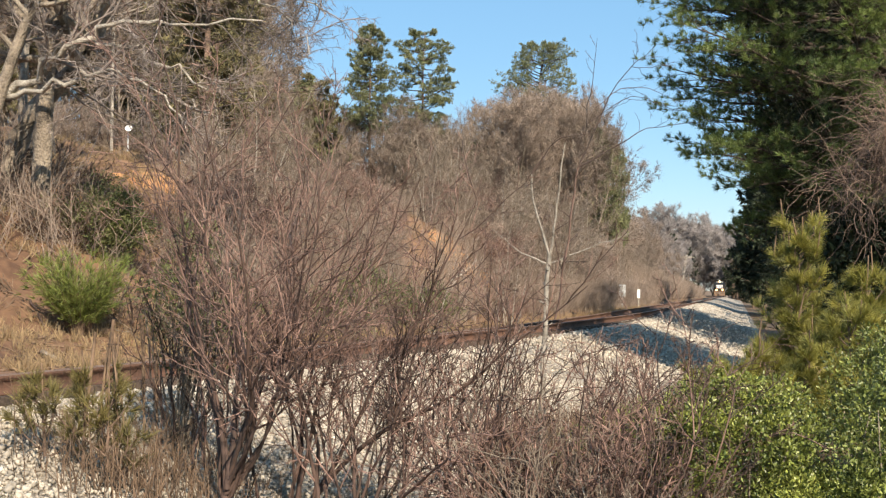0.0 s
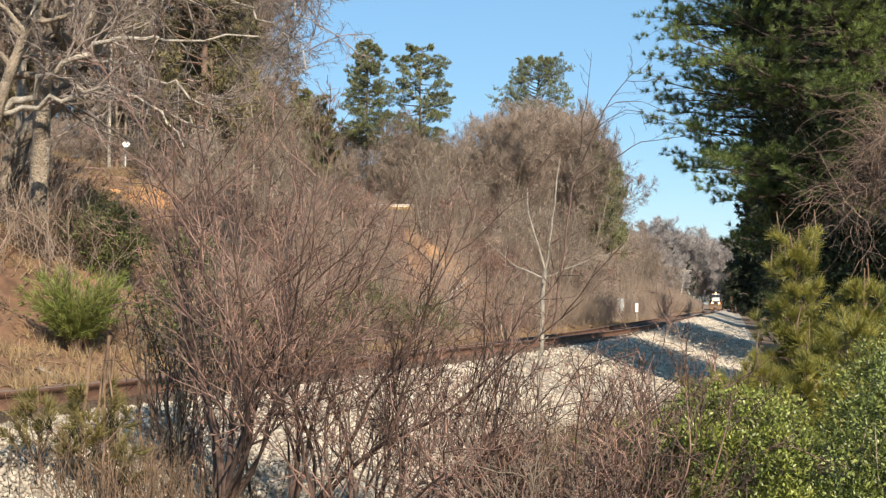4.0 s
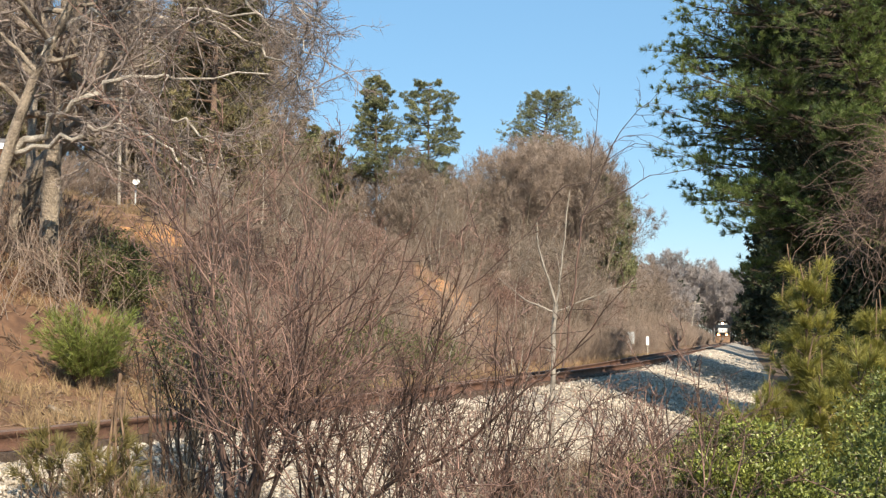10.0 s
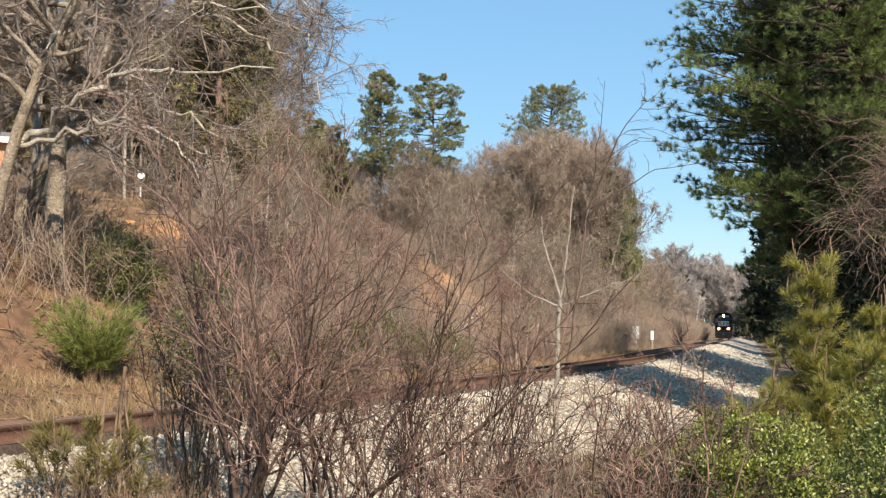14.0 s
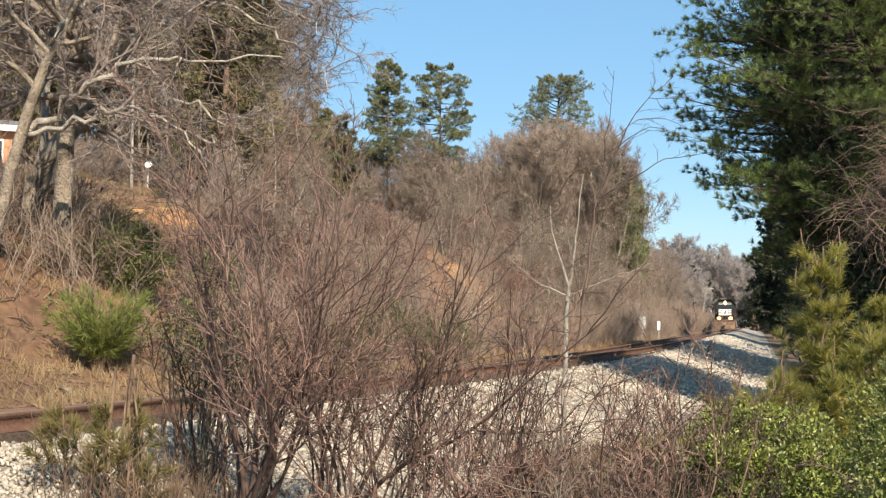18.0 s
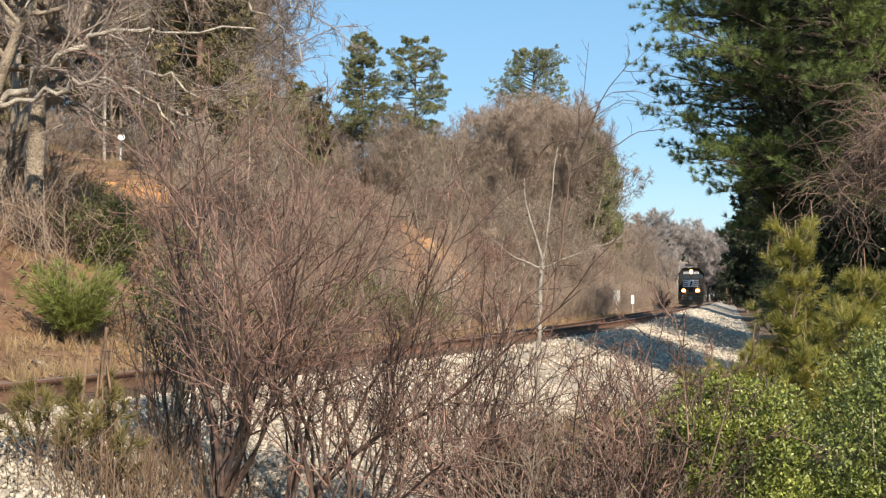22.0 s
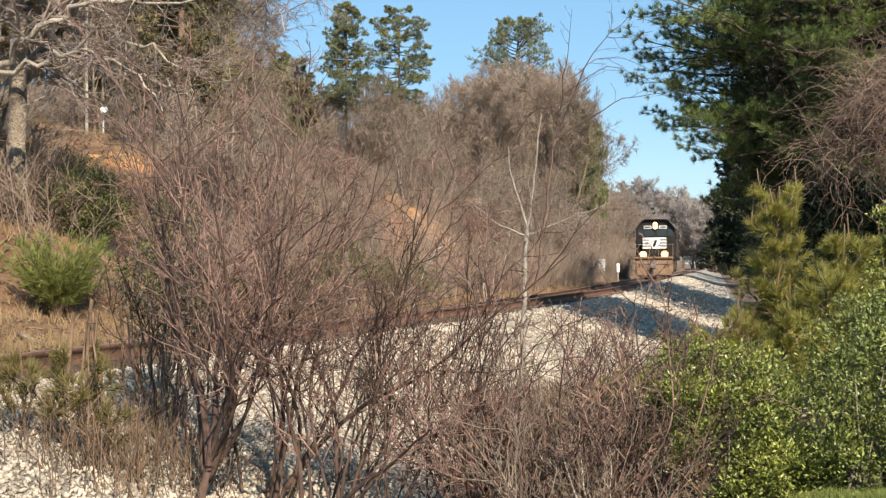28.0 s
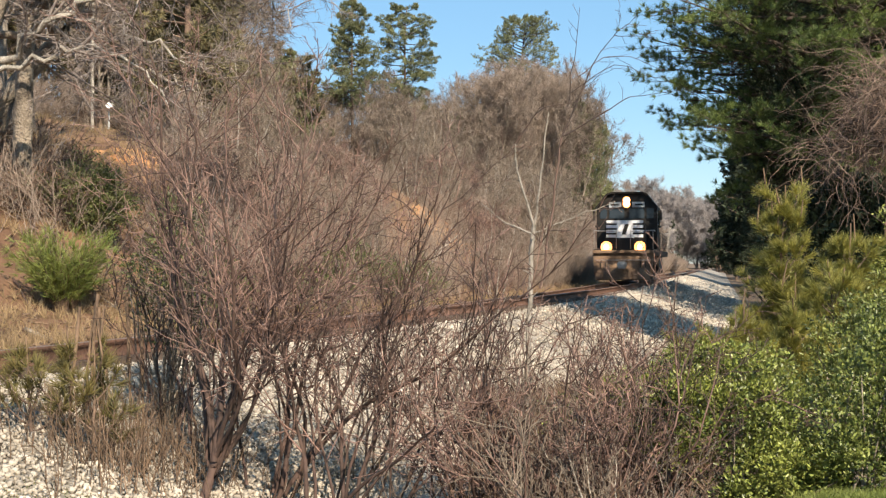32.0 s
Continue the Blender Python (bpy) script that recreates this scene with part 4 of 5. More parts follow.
P, R = stems(np.stack([np.cos(a), np.sin(a), 0 * a], 1) * 0.15, np.stack([np.cos(a) * 0.55, np.sin(a) * 0.55, rng.uniform(0.9, 3.2, n)], 1), rng.uniform(0.55, 1.45, n), 0.006, 0.002, 6, 0.06, -0.17)
C, D = P[:, 2:].reshape(-1, 3), np.gradient(P, axis=1)[:, 2:].reshape(-1, 3)
piece("fronds", needles(C, unit(D) + [0, 0, -0.25], 12, 0.20, 0.011, 0.4), M_GREENBLADE, leafy)
piece("stem", tubes(P, R, 3), M_STALK, leafy)

for x, y, lobes in ((-7.75, 25.6, [(0, 0, 0.4, 0.8), (0.7, 0, 0.3, 0.7), (-0.6, 0, 0.6, 0.6), (0.2, 0, 1.0, 0.6)]), (-4.4, 22.5, [(0, 0, 0.4, 0.6), (0.4, 0, 0.7, 0.5)]), (-2.5, 26, [(0, 0, 0.5, 0.8), (0.5, 0, 1.1, 0.6)]), (-0.8, 33, [(0, 0, 0.5, 0.9), (-0.7, 0, 0.7, 0.7)])):
    leafy_shrub("evergreen_bush", (x, y, gz(x, y)), "dull olive evergreen bush on the bank", lobes, 5000, 0.08, 0.022, M_OLIVE, "bank bushes", 0.35)

leafy_shrub("evergreen_bush", (-7.15, 25.0, gz(-7.15, 25.0)), "tall dark evergreen bush behind the shrub", [(0, 0, 0.3, 0.55), (0.4, 0, 0.6, 0.45), (-0.2, 0, 0.8, 0.45), (0.2, 0, 1.1, 0.35)], 6000, 0.09, 0.03, M_OLIVE, "bank bushes", 0.3)

# brown thicket of saplings up the bank
kinds = []
home = ((-4.6, 30.0), (1.8, 43.0), (-6.4, 36.0), (-5.6, 47.0))
for k, (h, lab) in enumerate(((4.2, "leafless brown sapling clump on the bank"), (3.2, "leafless brown sapling clump on the bank"), (5.2, "leafless grey-brown sapling clump on the bank"), (2.6, "low leafless brushwood on the bank"))):
    kinds.append(bare_shrub("sapling_clump", (*home[k], gz(*home[k])), lab, 22 if k < 3 else 45, 5 if k < 3 else 7, h, 0.024, (8, 4, 2), mist=3, twig=(M_TWIG, M_WOODTWIG, M_TWIGGREY, M_WOODTWIG)[k], bark=(M_TWIGGREY, M_PALEBARK, M_PALEBARK, M_TWIG)[k], base=0.5, group="bank thicket", fine=1.9, cheap=True))
open_view = lambda x, y: (x < -0.215 * y and y < 80) or (-0.045 * y < x < 0.025 * y and 34 < y < 56)
for k, ob in enumerate(kinds):
    spots = beside(22, 22, 48, -11.5, -4.6) + beside(28, 45, 80, -13, -4.8) + beside(12, 80, 115, -12, -5.5)
    spots = [p for p in spots if not open_view(*p) and not (-0.14 < p[0] / p[1] < -0.03 and (p[1] > 50 or k == 2))]
    copies(ob, [p for p in spots if p[1] < 62], (0.5, 0.85))
    copies(ob, [p for p in spots if p[1] >= 62], (0.7, 1.2))
bush = thing("brushwood", (0, 0, 0), "dense brown brushwood and briars over the bank", "brushwood", kind="stuff")
n = 9000
by = np.concatenate([rng.uniform(17, 50, 3200), rng.uniform(50, 130, 5800)])
bd = -3.3 - 10 * rng.random(n) ** 1.7
c = 1 / np.sqrt(1 + track_slope(by) ** 2)
bx, by = track_x(by) + bd * c, by - bd * track_slope(by) * c
keep = ~((bx < -5.2) & (by < 26) & (ground_z(bx, by) < 1.9))
keep &= ~((bx > -0.09 * by) & (bx < -0.02 * by) & (by > 40) & (rng.random(n) < 0.8))
keep &= ~((bx > 0.015 * by) & (bx < 0.06 * by) & (by > 36) & (by < 58) & (rng.random(n) < 0.75))
keep &= ~((bx > -0.15 * by) & (bx < -0.05 * by) & (by > 42) & (rng.random(n) < 0.5))
keep &= ~((bx < -0.25 * by) & (bx > -0.34 * by) & (by > 26) & (by < 75))
bx, by = bx[keep], by[keep]
n = len(bx)
B = np.stack([bx, by, ground_z(bx, by) - 0.05], 1)
P, R = stems(B, np.stack([rng.normal(0, 0.35, n), rng.normal(0, 0.35, n), np.ones(n)], 1), rng.uniform(0.6, 2.2, n), 0.009, 0.004, 3, 0.12, 0)
P1, R1 = grow(P, R, 6, 0.2, 1.0, 38, 0.45, 2, 0.05, 0.12, least=0.005)
piece("brush", joined(tubes(P, R, 3), tubes(P1, R1, 3)), M_WOODTWIG, bush)
for y0, y1, n, ln, wd in ((24, 55, 4500, 0.9, 0.011), (55, 130, 9000, 1.5, 0.02), (130, 300, 4500, 2.6, 0.045)):
    by = rng.uniform(y0, y1, n)
    bd = -3.6 - 11 * rng.random(n) ** 1.4
    c = 1 / np.sqrt(1 + track_slope(by) ** 2)
    bx, by = track_x(by) + bd * c, by - bd * track_slope(by) * c
    keep = ~((bx < -0.215 * by) & (by < 80)) & ~((bx > -0.045 * by) & (bx < 0.03 * by) & (by > 36) & (by < 62)) & ~((np.abs(bx - 12) < 1.6) & (by > 80) & (by < 92))
    C = np.stack([bx, by, ground_z(bx, by)], 1)[keep]
    piece("whips", needles(C, np.tile([0, 0, 1.0], (len(C), 1)), 9, ln, wd, 0.28), M_TWIG if y1 < 60 else M_WOODTWIG, bush)

dark_brush = bare_shrub("brush_clump", (-9.2, 24.6, gz(-9.2, 24.6)), "dark leafless brush under the great trees", 55, 9, 1.6, 0.014, (8, 5, 3), bark=M_BARK, twig=M_VINE, base=0.5, group="brush under the trees", fine=1.7, cheap=True)
copies(dark_brush, [(rng.uniform(-10.8, -9.2), rng.uniform(23.5, 28)) for _ in range(6)] + [(rng.uniform(-9.0, -7.7), rng.uniform(24.8, 27.5)) for _ in range(8)] + [(-6.2 + rng.normal(0, 0.5), 22.5 + rng.normal(0, 0.5)) for _ in range(3)], (0.6, 1.1))

copies(kinds[3], beside(40, 48, 125, -8, -3.8), (0.5, 0.9))
copies(kinds[3], [(rng.uniform(-30, -17), rng.uniform(76, 82)) for _ in range(14)], (0.9, 1.3))
copies(kinds[3], [(rng.uniform(-14, 4), rng.uniform(125, 131)) for _ in range(26)], (1.4, 2.0))

# great bare trees on the bank's top: trunk, then boughs, in world places
def great_tree(label, bark, trunk, r0, r1, boughs):
    x, y, z = trunk[0]
    ob = thing("bare_tree", (x, y, gz(x, y)), label, "tree")
    o = np.array([x, y, gz(x, y)])
    down = [(x - 0.05, y, gz(x, y) - 0.3)]
    P, R = bough(np.array(down + list(trunk)) - o, r0, r1, 18)
    limbs = [bough(np.array(b) - o, q, 0.014, 18) for q, b in boughs]
    piece("trunk", tubes(P, R, 10), bark, ob, smooth=True)
    for p, q in limbs:
        p[0, 1:-1] += rng.normal(0, 0.07, p[0, 1:-1].shape)
        piece("limb", tubes(p, q, 7), M_PALEBARK, ob, smooth=True)
    P0, R0 = grow(P, R, 9, 0.35, 0.98, 58, 0.40, 18, 0.0, 0.12, least=0.03)
    P1 = np.concatenate([p for p, _ in limbs] + [P0])
    R1 = np.concatenate([q for _, q in limbs] + [R0])
    for p, q in zip(P0, R0):
        piece("limb", tubes(p[None], q[None], 6), bark, ob, smooth=True)
    P2, R2 = grow(P1, R1, 12, 0.15, 1.0, 45, 0.42, 7, 0.02, 0.15, least=0.013)
    P3, R3 = grow(P2, R2, 8, 0.15, 1.0, 42, 0.45, 4, 0.0, 0.12, least=0.007)
    P4, R4 = grow(P3, R3, 5, 0.2, 1.0, 42, 0.5, 3, 0.0, 0.12, least=0.0045)
    fine_ = needles(P4[:, 1], P4[:, -1] - P4[:, 0], 2, 0.22, 0.009, 0.5)
    piece("crown", joined(tubes(P2, R2, 4), tubes(P3, R3, 3), tubes(P4, R4, 3), fine_), M_CRISPTWIG, ob)
    return ob


great_tree("great leafless hardwood leaning with pale lichened limbs", M_BARK,
           [(-9.62, 23.6, 2.9), (-9.27, 23.53, 4.3), (-9.03, 23.48, 5.2), (-8.6, 23.4, 6.5), (-8.06, 23.38, 7.5), (-7.6, 23.3, 8.6), (-7.2, 23.2, 10.6), (-7.0, 23, 13)], 0.145, 0.06,
           [(0.085, [(-8.9, 23.6, 5.4), (-8.33, 23.38, 5.57), (-7.56, 23.09, 6.16), (-7.04, 22.83, 6.42), (-6.26, 22.58, 6.62), (-5.4, 22.34, 6.57), (-3.65, 22.12, 6.53)]),
            (0.06, [(-8.9, 23.6, 5.3), (-8.08, 23.34, 5.47), (-7.3, 23.03, 5.73), (-6.42, 22.75, 5.63), (-5.59, 22.49, 5.32), (-5.04, 22.26, 4.5)]),
            (0.06, [(-8.3, 23.4, 7.2), (-7.64, 23.5, 7.98), (-7.11, 23.46, 8.02), (-6.2, 22.95, 8.26), (-5.0, 22.46, 8.4)])])
great_tree("great leafless hardwood with a thick grey trunk", M_BARK,
           [(-9.01, 25.86, 2.6), (-8.88, 25.69, 4.76), (-8.81, 25.55, 6.5), (-8.36, 25.43, 8.2), (-8.17, 25.38, 8.9), (-8.04, 25.29, 10), (-7.8, 25.2, 14)], 0.24, 0.08,
           [(0.06, [(-8.7, 25.4, 6.2), (-7.81, 24.27, 6.53), (-6.77, 23.99, 6.46), (-5.91, 23.73, 6.12), (-5.24, 23.47, 5.7), (-4.55, 23.2, 5.46)]),
            (0.05, [(-8.5, 25.5, 7.6), (-7.4, 25.0, 8.4), (-6.3, 24.6, 9.0), (-5.0, 24.2, 9.6)])])
great_tree("great leafless hardwood, thick-trunked, with wide drooping limbs", M_BARK,
           [(-10.06, 26.75, 3.8), (-9.71, 26.65, 5.2), (-8.87, 26.59, 6.1), (-8.17, 26.55, 6.7), (-7.76, 26.46, 8.0), (-7.64, 26.37, 9.05), (-7.54, 26.27, 10.4), (-7.3, 26.1, 14)], 0.27, 0.10,
           [(0.06, [(-7.9, 26.4, 7.5), (-7.3, 25.48, 7.9), (-6.59, 24.96, 8.17), (-5.53, 24.45, 8.39), (-4.4, 23.99, 8.13), (-3.31, 23.55, 7.56)]),
            (0.06, [(-7.65, 26.3, 8.4), (-6.35, 24.9, 8.88), (-5.06, 24.41, 9.08), (-3.83, 23.96, 8.59), (-2.9, 23.6, 7.95)]),
            (0.05, [(-7.6, 26.3, 9.0), (-6.2, 25.4, 9.3), (-4.8, 24.8, 8.9), (-3.6, 24.5, 7.9), (-2.75, 24.5, 7.2)]),
            (0.05, [(-7.6, 26.3, 8.7), (-6.0, 25.4, 8.5), (-4.7, 24.8, 8.0), (-3.6, 24.6, 7.1), (-3.1, 24.6, 6.4)]),
            (0.05, [(-7.5, 26.3, 9.6), (-6.0, 25.4, 10.2), (-4.6, 24.8, 9.9), (-3.5, 24.5, 8.9), (-2.9, 24.5, 8.0)]),
            (0.05, [(-8.3, 26.4, 6.6), (-6.91, 24.97, 5.78), (-5.58, 24.36, 5.33), (-4.87, 23.73, 5.0)])])
bare_tree("bare_tree", (-13.2, 30, gz(-13.2, 30)), "leafless grey hardwood on the bank top", 14, 0.26, (14, 8, 5), 2, 0.3, 50, M_BARK, M_TWIGGREY, 0.012)
bare_tree("bare_tree", (-12.0, 34.0, gz(-12.0, 34.0)), "leafless grey hardwood on the bank top", 13, 0.2, (14, 8, 5), 1, 0.3, 50, M_BARK, M_TWIGGREY, 0.012)
for x, y, h in ((-13.6, 38, 12), (-14.6, 43, 13)):
    bare_tree("bare_tree", (x, y, gz(x, y)), "leafless tree with a wide crown of fine grey twigs", h, 0.17, (15, 9, 8), 2, 0.3, 48, M_BARK, M_TWIGGREY, 0.010, "", 0.5, 0.05)
for x, y, h in ((-21.8, 84, 11), (-14.4, 66, 13), (-10.6, 50, 11.5), (-11.8, 55, 12.5), (-13.9, 71, 13)):
    pine_tree("pine_tree", (x, y, gz(x, y)), "brownish green pine behind the bare trees", h, 0.22, 64, 0.10 if y > 60 else 0.22, 2.9, 0.32, 8, 0.07, (6, 4), needle=M_BROWNNEEDLE)

# woods behind
def dome(x, y):
    """Height of the rounded top of the wood beside the line."""
    z = np.interp(x * 121 / y, [1.66, 2.8, 4.8, 7.3, 10.4, 13.5, 15.8, 17.0, 17.8, 20], [16.7, 18.9, 20.9, 21.5, 20.9, 18.4, 16.1, 13.9, 10.5, 8.2])
    return float(1.6 + (z - 1.6) * y / 121)


wood = [bare_tree("bare_tree", (4 + 5 * k, 118 + 6 * k, gz(4 + 5 * k, 118 + 6 * k)), "tall leafless brown hardwood in the wood", (13, 15, 11)[k], 0.13, (12, 7, 4), 2, 0.12, 40, M_BARK, M_WOODTWIG, 0.016, "the wood", cheap=True, mist=5) for k in range(3)]
for k, ob in enumerate(wood):
    copies(ob, beside(18, 145, 270, -16, -7), (0.38, 0.58))
    for _ in range(17):
        y = rng.uniform(113, 129)
        x = rng.uniform(0.8, 13.0) * y / 121
        s = (dome(x, y) - gz(x, y)) / (13, 15, 11)[k] * rng.uniform(0.82, 0.98)
        copy_thing(ob, pose(x, y, gz(x, y), 0, 0, rng.uniform(0, 360)) @ Matrix.Diagonal((0.85, 0.85, s, 1)))
    copies(ob, [(rng.uniform(-38, -13.5), rng.uniform(126, 138)) for _ in range(14)], (0.82, 1.0))
    copies(ob, [(rng.uniform(-13.5, 2), rng.uniform(126, 134)) for _ in range(11)], (0.68, 0.86))
    copies(ob, [p for p in [(rng.uniform(-18, 1), rng.uniform(85, 112)) for _ in range(10)] if not -0.135 < p[0] / p[1] < -0.025], (0.35, 0.5))
# pines on the skyline, their needles paled in colour for haze
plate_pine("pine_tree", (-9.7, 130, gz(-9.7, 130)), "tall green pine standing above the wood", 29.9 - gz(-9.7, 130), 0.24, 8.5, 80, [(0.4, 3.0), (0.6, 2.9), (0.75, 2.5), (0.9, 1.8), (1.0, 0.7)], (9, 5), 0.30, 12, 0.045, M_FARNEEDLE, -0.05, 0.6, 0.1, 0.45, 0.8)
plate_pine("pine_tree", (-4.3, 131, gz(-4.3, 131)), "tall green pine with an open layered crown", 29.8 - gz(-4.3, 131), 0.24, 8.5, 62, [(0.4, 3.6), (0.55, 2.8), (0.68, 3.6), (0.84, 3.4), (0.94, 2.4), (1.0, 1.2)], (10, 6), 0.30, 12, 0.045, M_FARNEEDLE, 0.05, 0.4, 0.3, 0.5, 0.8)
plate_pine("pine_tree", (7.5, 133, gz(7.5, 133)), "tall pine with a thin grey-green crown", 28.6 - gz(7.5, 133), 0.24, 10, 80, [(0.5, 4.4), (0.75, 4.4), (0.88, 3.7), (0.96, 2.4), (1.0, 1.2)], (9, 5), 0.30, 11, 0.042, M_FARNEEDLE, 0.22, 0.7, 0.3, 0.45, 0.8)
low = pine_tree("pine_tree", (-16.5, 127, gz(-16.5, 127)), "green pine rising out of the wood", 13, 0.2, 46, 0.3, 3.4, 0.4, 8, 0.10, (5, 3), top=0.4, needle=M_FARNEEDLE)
for x, y in ((12.9, 116), (14.2, 117), (15.2, 118), (15.9, 122), (1.2, 116)):
    s = (dome(x, y) - gz(x, y)) / 13
    copy_thing(low, pose(x, y, gz(x, y), 0, 0, x * 40) @ Matrix.Diagonal((0.45, 0.45, s * 0.96, 1)))
brown = pine_tree("pine_tree", (-18.7, 127, gz(-18.7, 127)), "dull brownish pine rising out of the wood", 14, 0.2, 46, 0.2, 3.6, 0.4, 8, 0.10, (6, 4), top=0.4, needle=M_BROWNNEEDLE, group="brownish pines")
for x, y, k in ((-14.4, 127, 0.95), (-22.5, 126, 1.0), (-26, 129, 1.05), (-30, 126, 1.0), (-15.5, 133, 1.0), (-35, 127, 1.05), (-8, 138, 0.75), (-1.5, 134, 0.7)):
    copy_thing(brown, pose(x, y, gz(x, y), 0, 0, x * 40) @ Matrix.Diagonal((k, k, k, 1)))
copies(proto, beside(8, 345, 420, -14, 24), (0.8, 1.2))
copies(proto, [(rng.uniform(84, 112), rng.uniform(372, 420)) for _ in range(26)], (0.9, 1.4))
for ob in wood:
    copies(ob, [(rng.uniform(-46, -15), rng.uniform(82, 104)) for _ in range(13)], (0.95, 1.2))
for x, y, k in ((-32, 86, 0.95), (-27, 92, 1.0), (-24, 85, 0.9), (-36, 95, 1.1), (-20, 90, 0.95)):
    copy_thing(brown, pose(x, y, gz(x, y), 0, 0, x * 40) @ Matrix.Diagonal((k, k, k, 1)))
# far trees are hazy by bark and twig colour only
far_wood = bare_tree("bare_tree", (92, 430, gz(92, 430)), "far leafless tree, distance haze put into its pale colour", 22, 0.25, (12, 7, 4), 2, 0.1, 40, M_FARTWIG, M_FARTWIG, 0.06, "far wood", cheap=True, mist=7, haze=(1.6, 0.09))
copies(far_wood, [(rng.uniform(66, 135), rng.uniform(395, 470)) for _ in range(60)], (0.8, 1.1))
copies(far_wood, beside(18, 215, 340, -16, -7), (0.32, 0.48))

# dry grass on the bank and beside the track
straw = thing("dry_grass", (0, 0, 0), "pale dry straw grass covering the bank", "grass", kind="stuff")
n = 20000
sy = np.concatenate([rng.uniform(11, 32, 11000), rng.uniform(32, 90, 9000)])
sd = -1.75 - 11 * rng.random(n)
c = 1 / np.sqrt(1 + track_slope(sy) ** 2)
sx, sy = track_x(sy) + sd * c, sy - sd * track_slope(sy) * c
C = np.stack([sx, sy, ground_z(sx, sy) - 0.02], 1)
ux, uy = rng.uniform(-19, -8, 9000), rng.uniform(27, 60, 9000)
C = np.concatenate([C, np.stack([ux, uy, ground_z(ux, uy) - 0.02], 1)])
sx, sy = C[:, 0], C[:, 1]
C = C[(rng.random(len(C)) < np.where(sy > 23, 0.5, 0.8)) & (np.sin(0.9 * sx + 1.1 * sy) + np.sin(1.7 * sx - 0.6 * sy) > -0.9)]
piece("blades", needles(C, np.tile([0, 0, 1.0], (len(C), 1)), 7, 0.30, 0.014, 0.6), M_STRAW, straw)
lawn = thing("lawn_grass", (0, 0, 0), "short green grass with dry tips", "grass", kind="stuff")
n = 9000
lx, ly = rng.uniform(2.4, 5.5, n), rng.uniform(7.2, 10.8, n)
C = np.stack([lx, ly, ground_z(lx, ly)], 1)
lx2, ly2 = rng.uniform(-3.8, -1.5, 1500), rng.uniform(7.4, 8.7, 1500)
C = np.concatenate([C, np.stack([lx2, ly2, ground_z(lx2, ly2)], 1)])
piece("blades", needles(C, np.tile([0, 0, 1.0], (len(C), 1)), 6, 0.07, 0.005, 0.7), M_GREENBLADE, lawn)
slab = new("paving", mesh_of("paving", *joined((np.array([(3.2, 7.0, 0.05), (6.5, 7.0, 0.05), (6.5, 9.2, 0.07), (3.65, 8.2, 0.06), (3.2, 7.0, -0.2), (6.5, 7.0, -0.2), (6.5, 9.2, -0.2), (3.65, 8.2, -0.2)]), np.array([(0, 1, 2, 3), (0, 4, 5, 1), (3, 2, 6, 7), (0, 3, 7, 4)]), None)), material=M_CONCRETE))
tagged(slab, "worn pinkish concrete edge beside the grass", "pavement", kind="structure")

# fallen pale pole on the bank
log = thing("fallen_pole", (-6.25, 18.8, gz(-6.25, 18.8) + 0.10), "weathered pale timber lying on the bank", "timber")
part("timber", rod((-0.24, 0.1, 0.10), (0.24, -0.1, -0.08), 0.035), M_BARK, log)

# dead twigs strewn over the bare bank
debris = thing("fallen_twigs", (0, 0, 0), "dead brown twigs strewn over the soil bank", "twigs", kind="stuff")
n = 700
tx, ty = rng.uniform(-10, -4.6, n), rng.uniform(16.5, 25, n)
a = rng.uniform(0, 2 * np.pi, n)
ln = 0.12 + 0.7 * rng.random(n) ** 2.5
f = np.linspace(-0.5, 0.5, 5)
px, py = tx[:, None] + (np.cos(a) * ln)[:, None] * f, ty[:, None] + (np.sin(a) * ln)[:, None] * f
P = np.stack([px, py, ground_z(px, py) + 0.02], -1) + rng.normal(0, 0.012, (n, 5, 3))
piece("twig", tubes(P, np.repeat(rng.uniform(0.005, 0.014, n)[:, None], 5, 1), 4), M_STALK, debris)
for x0, y0, x1, y1, r in ((-7.35, 20.0, -6.75, 19.3, 0.03), (-7.6, 21.5, -6.9, 20.6, 0.025), (-6.6, 18.6, -5.9, 18.1, 0.02)):
    br = thing("fallen_branch", (x0, y0, gz(x0, y0)), "dark crooked dead branch lying down the bank", "branch", "fallen branches")
    t = np.linspace(0, 1, 9)
    bx, by = (x1 - x0) * t, (y1 - y0) * t
    P = np.stack([bx, by, ground_z(bx + x0, by + y0) - gz(x0, y0) + 0.03], 1)[None] + rng.normal(0, 0.02, (1, 9, 3))
    R = np.linspace(r, r * 0.5, 9)[None]
    piece("limb", tubes(P, R, 6), M_DARKTWIG, br)
    piece("side_twig", tubes(*grow(P, R, 4, 0.2, 0.9, 50, 0.3, 4, 0.05, 0.1, least=0.006), 4), M_DARKTWIG, br)

# ---- lineside things ----
post = thing("marker_post", (13.65, 93, gz(13.65, 93)), "white painted marker post beside the track", "post")
part("post", box(-0.05, 0.05, -0.05, 0.05, -0.1, 1.3, 0.01), M_PALEBARK, post)
part("plate", box(-0.11, 0.11, -0.075, -0.055, 0.75, 1.4, 0.006), M_WHITE, post, "white painted plate")
cab = thing("signal_cabinet", (12.0, 90, gz(12.0, 90)), "grey metal lineside cabinet on a stand", "cabinet")
part("stand", box(-0.08, 0.08, -0.08, 0.08, -0.1, 0.75, 0.01), M_GREYMETAL, cab)
part("body", box(-0.24, 0.24, -0.18, 0.18, 0.7, 1.6, 0.03), M_GREYMETAL, cab)
